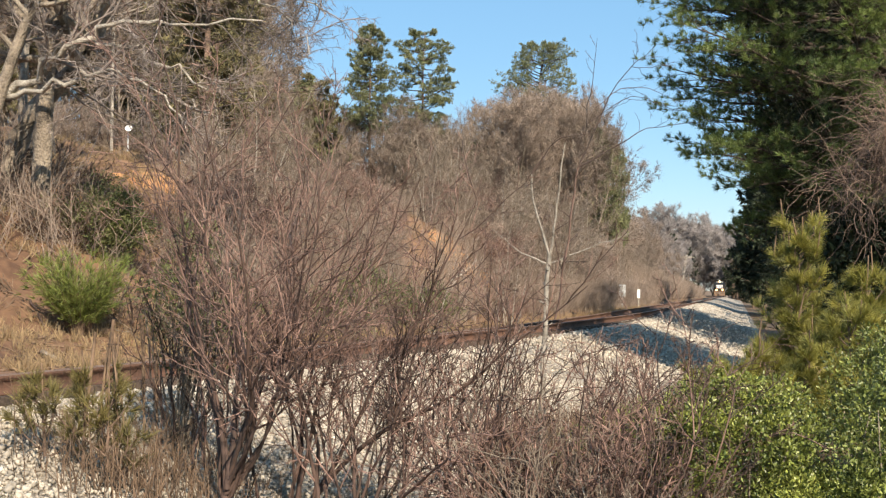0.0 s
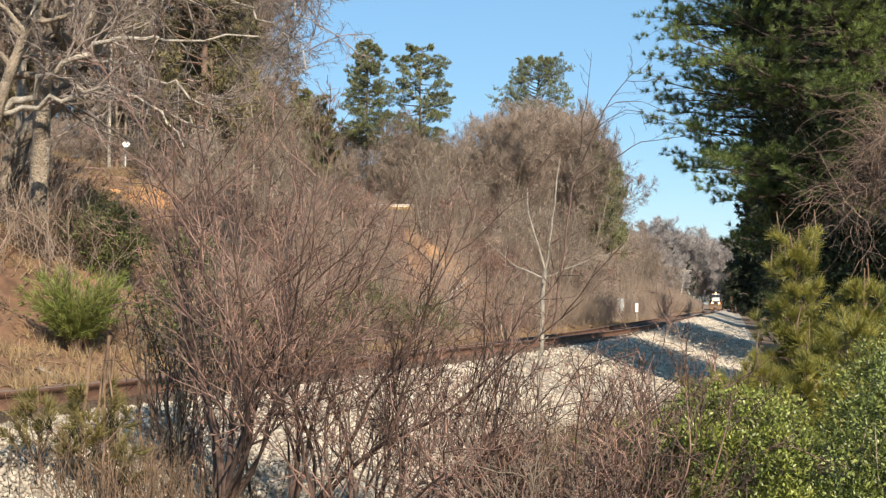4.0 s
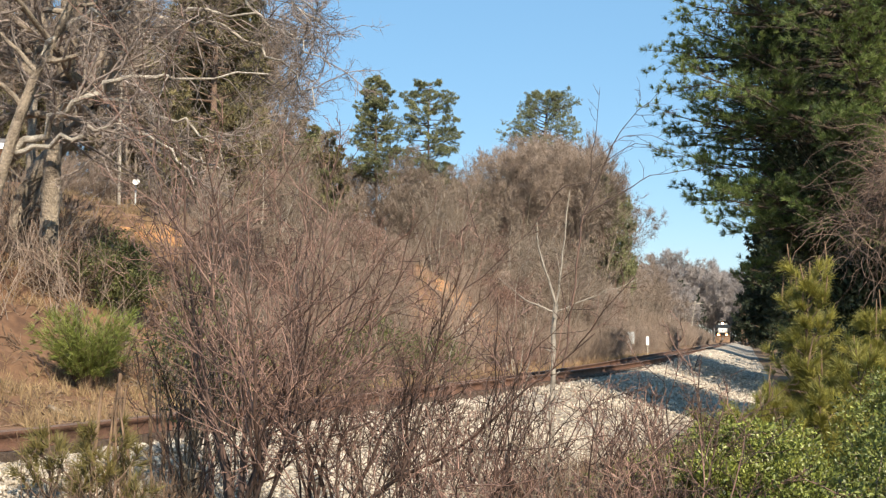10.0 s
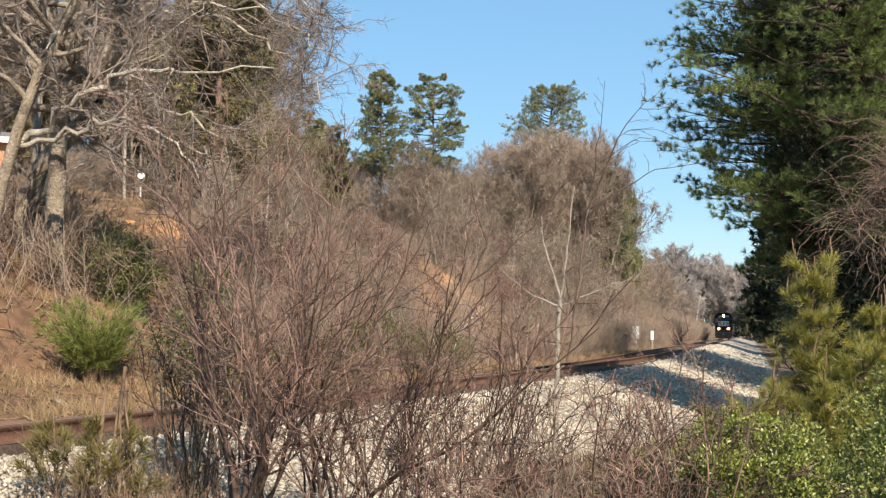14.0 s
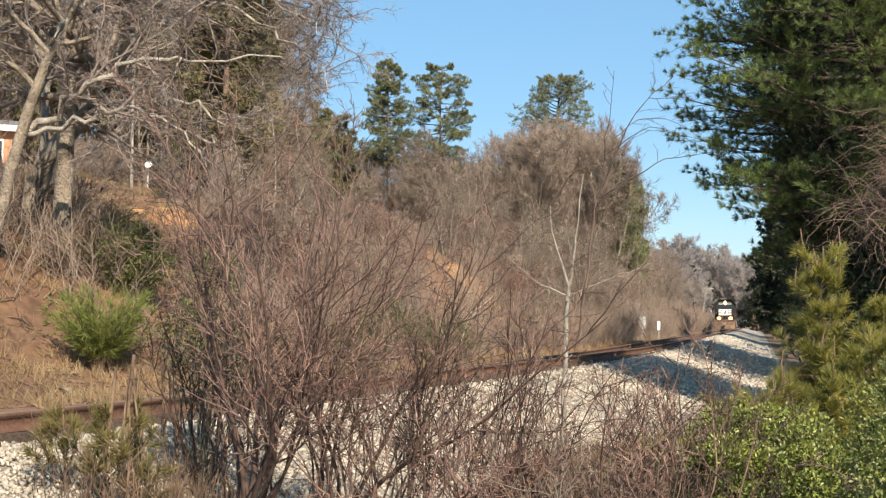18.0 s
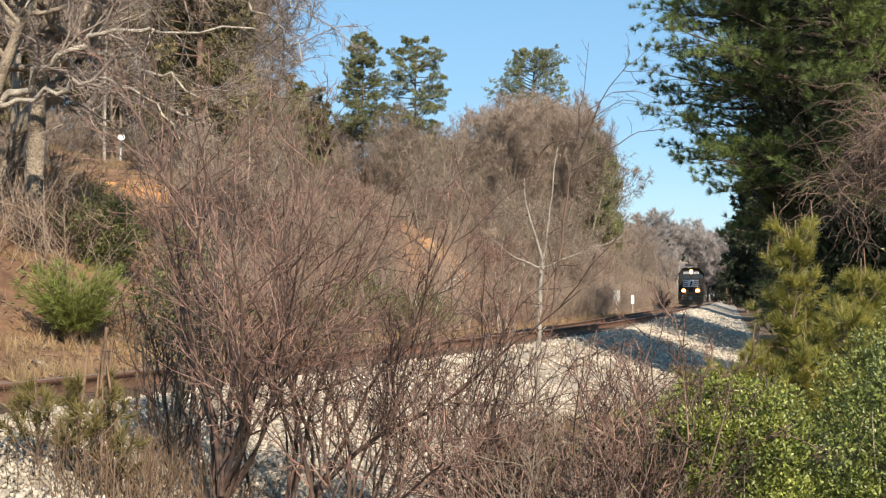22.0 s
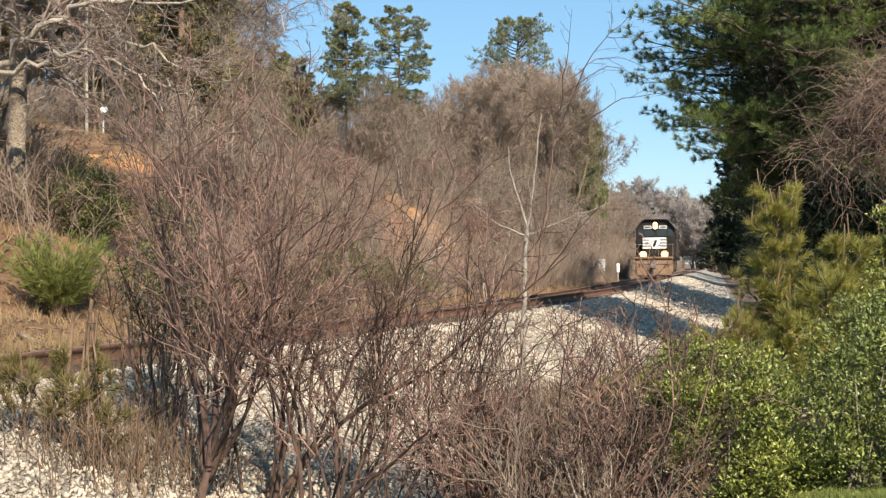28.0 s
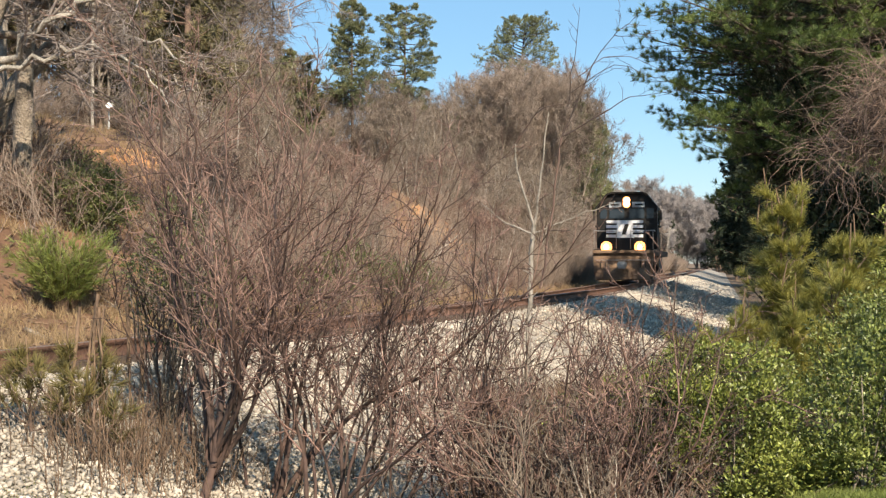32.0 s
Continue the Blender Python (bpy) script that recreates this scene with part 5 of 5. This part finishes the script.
part("door", box(-0.2, 0.2, -0.2, -0.183, 0.78, 1.5, 0.006), M_GREYMETAL, cab, "grey metal door")
pole = thing("line_pole", along(250, -6.5, gz(*along(250, -6.5, 0)[:2])).to_tuple(), "leaning wooden line pole with a crossarm", "utility pole")
part("pole", rod((0, 0, -0.5), (1.2, 0, 7.2), 0.13, None, 8, 0.09), M_PALEBARK, pole)
part("crossarm", box(-0.3, 2.7, -0.07, 0.07, 6.6, 6.8, 0.01), M_PALEBARK, pole)
pole = thing("utility_pole", (-17.0, 58.8, gz(-17.0, 58.8)), "pale wooden utility pole by the houses", "utility pole")
part("pole", rod((0, 0, -0.5), (0, 0, 14.4 - gz(-17.0, 58.8)), 0.08, None, 10, 0.06), M_PALEBARK, pole)
part("cap", rod((0, 0, 14.4 - gz(-17.0, 58.8)), (0, 0, 14.6 - gz(-17.0, 58.8)), 0.11), M_WHITE, pole, "white cap")
dish = thing("satellite_dish", (-20.34, 73.8, gz(-20.34, 73.8)), "white satellite dish on a thin metal post", "satellite dish")
h = 11.12 - gz(-20.34, 73.8)
part("post", rod((0, 0, -0.2), (0, 0.05, h), 0.05), M_GREYMETAL, dish)
bm = bmesh.new()
bmesh.ops.create_uvsphere(bm, u_segments=20, v_segments=12, radius=0.6)
bmesh.ops.delete(bm, geom=[v for v in bm.verts if v.co.z > -0.36], context="VERTS")
bmesh.ops.solidify(bm, geom=bm.faces[:], thickness=0.02)
bmesh.ops.transform(bm, matrix=Matrix.Translation((0.1, -0.1, h)) @ pose(0, 0, 0, 62, 0, 8) @ Matrix.Translation((0, 0, 0.55)) @ Matrix.Diagonal((0.52, 0.52, 0.52, 1)), verts=bm.verts)
part("reflector", bm, M_WHITE, dish)
part("arm", rod((0.1, -0.15, h - 0.25), (0.2, -0.6, h - 0.02), 0.02), M_GREYMETAL, dish)
scrap = thing("red_scrap", (0.55, 16.2, gz(0.55, 16.2) + 0.06), "small faded red plastic scrap on the ballast", "litter")
part("scrap", box(-0.05, 0.05, -0.03, 0.03, -0.02, 0.03, 0.01), M_RED, scrap)


def house(at, label):
    ob = thing("house", at, label, "house")
    w, d, h = 11.0, 8.0, 2.9
    part("wall", box(-w / 2, w / 2, -d / 2, d / 2, -1.5, h, 0.0), M_BRICK, ob)
    bm = prism([(-d / 2 - 0.5, h), (d / 2 + 0.5, h), (d / 2 + 0.5, h + 0.2), (0, h + 1.2), (-d / 2 - 0.5, h + 0.2)], -w / 2 - 0.5, w / 2 + 0.5, 0.02)
    bmesh.ops.rotate(bm, cent=(0, 0, 0), matrix=Matrix.Rotation(radians(90), 3, "Z"), verts=bm.verts)
    part("roof", bm, M_ROOF, ob)
    part("fascia", box(-w / 2 - 0.52, w / 2 + 0.52, -d / 2 - 0.56, -d / 2 - 0.5, h - 0.12, h + 0.22, 0.0), M_WHITE, ob, "white painted board")
    for x in (-3.6, 0.2, 3.9):
        win = part("window", box(x - 0.95, x + 0.95, -d / 2 - 0.06, -d / 2 + 0.02, 0.85, 2.35, 0.0), M_WHITE, ob, "white window frame")
        for k in (-0.46, 0.46):
            part("pane", box(x + k - 0.40, x + k + 0.40, -d / 2 - 0.075, -d / 2 - 0.063, 0.95, 2.25, 0.0), M_GLASS, win)
    return ob


house(pose(-33.7, 71.2, 9.9, 0, 0, 24), "low orange brick house with white windows")

# road on the hill, behind the thicket
RY = 121.0
xs = np.linspace(-70, 8, 60)
E = np.array([(RY - 3, 0), (RY + 3, 0), (RY + 4.5, -1.6), (RY - 4.5, -1.6)])
V = np.stack([np.stack([np.full(4, x), E[:, 0], gz(x, RY) + 0.7 + E[:, 1]], 1) for x in xs])
i = np.arange(240).reshape(-1, 4)
Q = np.stack([i[:-1], np.roll(i[:-1], -1, 1), np.roll(i[1:], -1, 1), i[1:]], -1).reshape(-1, 4)
road = new("road", mesh_of("road", V.reshape(-1, 3), Q, material=M_ASPHALT))
tagged(road, "dark asphalt road on the hill behind the thicket", "road", kind="structure")


def wheel(parent, x, y, r, w=0.26):
    t = part("wheel", rod((x - w / 2, y, r), (x + w / 2, y, r), r, None, 20), M_TYRE, parent)
    part("rim", rod((x - w / 2 - 0.01, y, r), (x + w / 2 + 0.01, y, r), r * 0.55, None, 16), M_STEEL, t)
    return t


def school_bus():
    """Front towards local -y."""
    ob = thing("school_bus", (0, 0, 0), "yellow school bus with a white roof", "bus")
    side_ = [(-1.2, 0.55), (1.2, 0.55), (1.22, 1.6), (1.18, 2.7), (0.95, 3.0), (-0.95, 3.0), (-1.18, 2.7), (-1.22, 1.6)]
    part("body", prism(side_, 1.7, 11.2, 0.04), M_YELLOW, ob)
    part("roof", prism([(-1.14, 2.78), (1.14, 2.78), (0.9, 3.04), (-0.9, 3.04)], 1.75, 11.15, 0.03), M_WHITE, ob, "white painted roof")
    part("bonnet", prism([(-1.0, 0.55), (1.0, 0.55), (0.95, 1.5), (0.7, 1.65), (-0.7, 1.65), (-0.95, 1.5)], 0.1, 1.7, 0.05), M_YELLOW, ob)
    part("bumper", box(-1.15, 1.15, -0.05, 0.12, 0.45, 0.75, 0.02), M_UNDER, ob)
    part("windscreen", box(-1.0, 1.0, 1.66, 1.694, 1.75, 2.6, 0.01), M_GLASS, ob)
    for s in (-1, 1):
        for k in range(11):
            y = 2.3 + 0.8 * k
            part("window", box(s * 1.2 - 0.02, s * 1.2 + 0.02, y - 0.30, y + 0.30, 1.85, 2.5, 0.01), M_GLASS, ob)
        for z in (1.0, 1.45, 1.72):
            part("rub_rail", box(s * 1.22 - 0.015, s * 1.22 + 0.015, 1.8, 11.1, z - 0.04, z + 0.04, 0.0), M_BLACK, ob, "black rub rail")
        for y in (1.1, 8.3):
            wheel(ob, s * 1.0, y, 0.5)
    return ob


def pickup_truck():
    ob = thing("pickup_truck", (0, 0, 0), "white pickup truck driving on the hill road", "truck")
    part("body", box(-0.95, 0.95, 0.0, 5.4, 0.5, 1.08, 0.08), M_WHITE, ob)
    part("cab", prism([(-0.9, 1.06), (0.9, 1.06), (0.74, 1.85), (-0.74, 1.85)], 1.5, 3.5, 0.08), M_WHITE, ob)
    part("tailgate", box(-0.9, 0.9, 5.3, 5.42, 0.6, 1.2, 0.02), M_WHITE, ob)
    part("windscreen", box(-0.74, 0.74, 1.47, 1.5, 1.15, 1.72, 0.01), M_GLASS, ob)
    for s in (-1, 1):
        part("window", box(s * 0.84 - 0.02, s * 0.84 + 0.03, 1.75, 3.3, 1.2, 1.68, 0.01), M_GLASS, ob)
        for y in (1.0, 4.3):
            wheel(ob, s * 0.82, y, 0.38, 0.22)
    return ob


def locomotive():
    """A road diesel; its front coupler is at the origin, rail head at z = 0, front towards local -y."""
    ob = thing("locomotive", (0, 0, 0), "black diesel locomotive with lit headlights and white nose stripes", "locomotive")
    part("underframe", box(-1.5, 1.5, 0.7, 17.4, 1.38, 1.68, 0.03), M_BLACK, ob)
    # pilot and plough carry the orange light of the front in their colour
    part("pilot", prism([(-1.45, 0.35), (1.45, 0.35), (1.5, 1.62), (-1.5, 1.62)], 0.62, 0.78, 0.03), M_WARMFRONT, ob, "pilot plate coloured brown as if sunlit")
    part("plough", prism([(-1.4, 0.12), (1.4, 0.12), (1.3, 0.75), (-1.3, 0.75)], 0.38, 0.60, 0.06), M_WARMFRONT, ob, "plough coloured brown as if sunlit")
    cp = part("coupler", box(-0.16, 0.16, -0.1, 0.7, 0.75, 1.0, 0.05), M_UNDER, ob)
    part("knuckle", box(-0.24, 0.22, -0.22, 0.02, 0.70, 1.05, 0.06), M_STEEL, cp)
    part("nose", prism([(-1.0, 1.66), (1.0, 1.66), (1.0, 2.95), (0.72, 3.22), (-0.72, 3.22), (-1.0, 2.95)], 1.7, 3.2, 0.06), M_BLACK, ob)
    c = part("cab", prism([(-1.55, 1.66), (1.55, 1.66), (1.55, 3.85), (1.0, 4.52), (0.8, 4.6), (-0.8, 4.6), (-1.0, 4.52), (-1.55, 3.85)], 3.1, 5.5, 0.05), M_BLACK, ob)
    part("roof", prism([(-1.64, 3.82), (-1.05, 4.56), (-0.82, 4.65), (0.82, 4.65), (1.05, 4.56), (1.64, 3.82), (1.57, 3.82), (1.0, 4.50), (0.8, 4.585), (-0.8, 4.585), (-1.0, 4.50), (-1.57, 3.82)], 2.85, 5.6, 0.0), M_BLACK, c)
    for x0, x1 in ((-1.38, -1.02), (-0.9, -0.12), (0.12, 0.9), (1.02, 1.38)):
        part("windscreen", box(x0, x1, 3.05, 3.09, 3.28, 3.80, 0.01), M_GLASS, c)
    for s in (-1, 1):
        for y in (3.5, 4.5):
            part("side_window", box(s * 1.555 - 0.02, s * 1.555 + 0.02, y, y + 0.8, 3.0, 3.75, 0.01), M_GLASS, c)
        part("mirror", box(s * 1.72 - 0.06, s * 1.72 + 0.06, 3.3, 3.36, 3.2, 3.7, 0.01), M_UNDER, c)
        part("armrest", box(s * 1.6 - 0.08, s * 1.6 + 0.08, 3.5, 5.2, 2.85, 2.95, 0.02), M_UNDER, c)
        part("number_board", box(s * 0.60 - 0.32, s * 0.60 + 0.32, 3.0, 3.05, 3.86, 4.14, 0.01), M_GREYMETAL, c, "pale number board")
        part("number_bars", box(s * 0.62 - 0.20, s * 0.62 + 0.20, 2.985, 2.996, 3.96, 4.04, 0.0), M_BLACK, c, "dark plain bars")
    hl = part("headlight", box(-0.2, 0.2, 2.93, 3.06, 3.92, 4.34, 0.04), M_BLACK, c)
    for z in (4.03, 4.22):
        # oversized glowing disc behind the lens, added as the headlight's halo
        part("reflector", rod((0, 2.905, z), (0, 2.925, z), 0.19, None, 20), M_HALO, hl, "glowing orange disc for the lamp's halo")
        part("lens", rod((0, 2.89, z), (0, 2.903, z), 0.14, None, 20), M_LAMP, hl, "lit headlight lens")
    lg = part("emblem", box(-0.40, 0.40, 1.66, 1.694, 2.26, 3.14, 0.0), M_WHITE, ob, "white emblem panel on the nose")
    for k in range(4):
        for s in (-1, 1):
            part("stripe", box(s * 0.66 - 0.27, s * 0.66 + 0.27, 1.665, 1.692, 2.27 + 0.24 * k, 2.42 + 0.24 * k, 0.0), M_WHITE, lg, "white stripe")
    part("emblem_shape", prism([(-0.16, 2.42), (0.04, 2.42), (0.22, 2.95), (0.02, 2.95)], 1.645, 1.657, 0.0), M_BLACK, lg, "dark slanted shape")
    for s in (-1, 1):
        d = part("ditch_light", rod((s * 0.83, 0.60, 1.78), (s * 0.83, 0.86, 1.78), 0.19, None, 20), M_BLACK, ob)
        # same added halo disc, wider than the lamp itself
        part("reflector", rod((s * 0.83, 0.578, 1.78), (s * 0.83, 0.597, 1.78), 0.28, None, 20), M_HALO, d, "glowing orange disc for the lamp's halo")
        part("lens", rod((s * 0.83, 0.56, 1.78), (s * 0.83, 0.576, 1.78), 0.13, None, 20), M_DITCH, d, "lit lamp lens")
        for k, z in enumerate((0.35, 0.7, 1.05, 1.4)):
            part("step", box(s * 1.32 - 0.2, s * 1.32 + 0.2, 0.78, 1.05, z - 0.03, z, 0.005), M_UNDER, ob)
        hr = part("handrail", rod((s * 1.46, 0.85, 2.62), (s * 1.46, 3.05, 2.62), 0.02), M_STEEL, ob, "worn steel handrail")
        part("end_rail", rod((s * 0.35, 0.8, 2.55), (s * 1.46, 0.8, 2.6), 0.018), M_STEEL, hr)
        for x in (0.35, 1.46):
            part("stanchion", rod((s * x, 0.8, 1.68), (s * x, 0.8, 2.6), 0.018), M_STEEL, hr)
        side_rail = part("handrail", rod((s * 1.46, 5.6, 2.65), (s * 1.46, 17.2, 2.65), 0.022), M_UNDER, ob)
        for k in range(8):
            part("stanchion", rod((s * 1.46, 5.8 + 1.6 * k, 1.66), (s * 1.46, 5.8 + 1.6 * k, 2.65), 0.02), M_UNDER, side_rail)
    # platform edge in the same light-warmed brown
    part("anticlimber", box(-1.5, 1.5, 0.45, 0.72, 1.45, 1.62, 0.03), M_WARMFRONT, ob, "platform edge coloured brown as if sunlit")
    part("nose_door", box(-0.3, 0.3, 1.672, 1.70, 1.7, 2.32, 0.01), M_BLACK, ob)
    for x in (-1.1, -0.85, 0.85, 1.1):
        part("air_hose", rod((x, 0.58, 1.05), (x * 1.03, 0.46, 0.42), 0.03), M_UNDER, ob)
    part("cut_lever", rod((-1.35, 0.5, 1.12), (1.35, 0.5, 1.12), 0.018), M_STEEL, ob)
    part("antenna", box(-0.5, -0.1, 4.3, 4.7, 4.65, 4.72, 0.02), M_GREYMETAL, ob)
    hood = part("long_hood", prism([(-0.9, 1.66), (0.9, 1.66), (0.9, 4.05), (0.7, 4.35), (-0.7, 4.35), (-0.9, 4.05)], 5.5, 16.9, 0.04), M_BLACK, ob)
    for s in (-1, 1):
        for k in range(12):
            part("hood_door", box(s * 0.905 - 0.015, s * 0.905 + 0.015, 5.75 + 0.82 * k, 6.47 + 0.82 * k, 1.85, 3.55, 0.006), M_BLACK, hood)
        part("radiator", box(s * 1.0 - 0.18, s * 1.0 + 0.12, 14.0, 16.6, 3.5, 4.3, 0.04), M_BLACK, hood)
    for y in (11.8, 14.6, 15.9):
        part("fan", rod((0, y, 4.33), (0, y, 4.52), 0.6, None, 24), M_BLACK, hood)
    part("exhaust", box(-0.25, 0.25, 8.7, 9.3, 4.34, 4.62, 0.03), M_UNDER, hood)
    horn = part("horn", rod((0.1, 4.0, 4.66), (0.1, 4.0, 4.76), 0.03), M_STEEL, ob)
    for k in range(3):
        part("bell", rod((-0.1 + 0.14 * k, 3.9, 4.78), (-0.1 + 0.14 * k, 3.5, 4.78), 0.03, None, 8, 0.07), M_STEEL, horn)
    part("fuel_tank", prism([(-1.2, 0.35), (1.2, 0.35), (1.45, 0.6), (1.45, 1.4), (-1.45, 1.4), (-1.45, 0.6)], 6.7, 11.0, 0.05), M_UNDER, ob)
    for y0 in (3.6, 14.2):
        bog = part("truck_frame", box(-1.15, 1.15, y0 - 1.9, y0 + 1.9, 0.5, 0.95, 0.06), M_UNDER, ob)
        for y in (y0 - 1.35, y0 + 1.35):
            ax = part("wheelset", rod((-0.9, y, 0.5), (0.9, y, 0.5), 0.09, None, 10), M_STEEL, bog)
            for s in (-1, 1):
                part("wheel", rod((s * 0.70, y, 0.5), (s * 0.83, y, 0.5), 0.5, None, 24), M_STEEL, ax)
                part("axle_box", box(s * 1.12 - 0.08, s * 1.12 + 0.14, y - 0.2, y + 0.2, 0.35, 0.75, 0.03), M_UNDER, bog)
    return ob


bus, pickup, loco = school_bus(), pickup_truck(), locomotive()

# ---- crushed stone: the nearest singly, the rest as one ----
cube = np.array([(x, y, z) for x in (-1, 1) for y in (-1, 1) for z in (-1, 1)], float)
FACES = np.array([(0, 1, 3, 2), (4, 6, 7, 5), (0, 4, 5, 1), (2, 3, 7, 6), (0, 2, 6, 4), (1, 5, 7, 3)])


def stone_shapes(n):
    """Uneven broken stones, turned at random: (n, 8, 3)."""
    v = cube[None] * rng.uniform(0.35, 1.0, (n, 8, 3)) * rng.uniform(0.7, 1.2, (n, 1, 3))
    q = unit(rng.normal(size=(n, 4)))
    w, x, y, z = q.T
    rot = np.stack([1 - 2 * (y * y + z * z), 2 * (x * y - z * w), 2 * (x * z + y * w), 2 * (x * y + z * w), 1 - 2 * (x * x + z * z), 2 * (y * z - x * w), 2 * (x * z - y * w), 2 * (y * z + x * w), 1 - 2 * (x * x + y * y)], -1).reshape(-1, 3, 3)
    return np.einsum("nij,nkj->nki", rot, v)


stones = thing("ballast_stones", (0, 0, 0), "pale angular crushed stones heaped along the track", "stones", kind="stuff")
n = 60000
sy = np.concatenate([rng.uniform(8, 23, 44000), rng.uniform(23, 50, 9000), rng.uniform(50, 120, 7000)])
sd = 0.95 + np.interp(sy, [12, 22], [4.2, 4.6]) * rng.random(n)
size = np.interp(sy, [20, 30, 60, 110], [0.018, 0.034, 0.06, 0.09]) * rng.uniform(0.55, 1.35, n)
c = 1 / np.sqrt(1 + track_slope(sy) ** 2)
sx, sy = track_x(sy) + sd * c, sy - sd * track_slope(sy) * c
C = np.stack([sx, sy, ground_z(sx, sy) + 0.045 + 0.4 * size * rng.random(n)], 1)
V = stone_shapes(n) * size[:, None, None] + C[:, None]
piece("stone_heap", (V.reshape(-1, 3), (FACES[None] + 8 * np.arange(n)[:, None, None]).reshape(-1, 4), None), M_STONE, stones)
shapes = [mesh_of("stone", s * 0.03, FACES, material=M_STONE_ONE) for s in stone_shapes(6)]
for k in range(280):
    y = rng.uniform(9.5, 14)
    p = along(y, rng.uniform(1.3, 3.6), 0)
    ob = new("stone", shapes[k % 6])
    ob.parent = bed
    ob.matrix_basis = pose(p.x, p.y, gz(p.x, p.y) + 0.06, *rng.uniform(0, 360, 3))


def motions():
    rows = []
    for k in range(0, 33):
        y = 60.0 + 8.7 * (32 - k)
        rows.append((float(k), pose(float(track_x(y)), y, RAIL_Z, 0, 0, -math.degrees(math.atan(float(track_slope(y)))))))
    walk(loco, rows)
    ride = lambda x, y, turn: pose(x, y, gz(x, RY) + 0.7, 0, 0, turn)
    walk(bus, [(0.0, ride(-21.9, RY + 1.3, 90)), (2.0, ride(-11.9, RY + 1.3, 90)), (4.0, ride(-1.9, RY + 1.3, 90)), (6.0, ride(7.0, RY + 1.3, 90)), (32.0, ride(7.1, RY + 1.3, 90))])
    walk(pickup, [(0.0, ride(7.0, RY - 1.3, -90)), (27.0, ride(6.9, RY - 1.3, -90)), (28.0, ride(3.5, RY - 1.3, -90)), (30.0, ride(-8.0, RY - 1.3, -90)), (32.0, ride(-20.0, RY - 1.3, -90))])


motions()
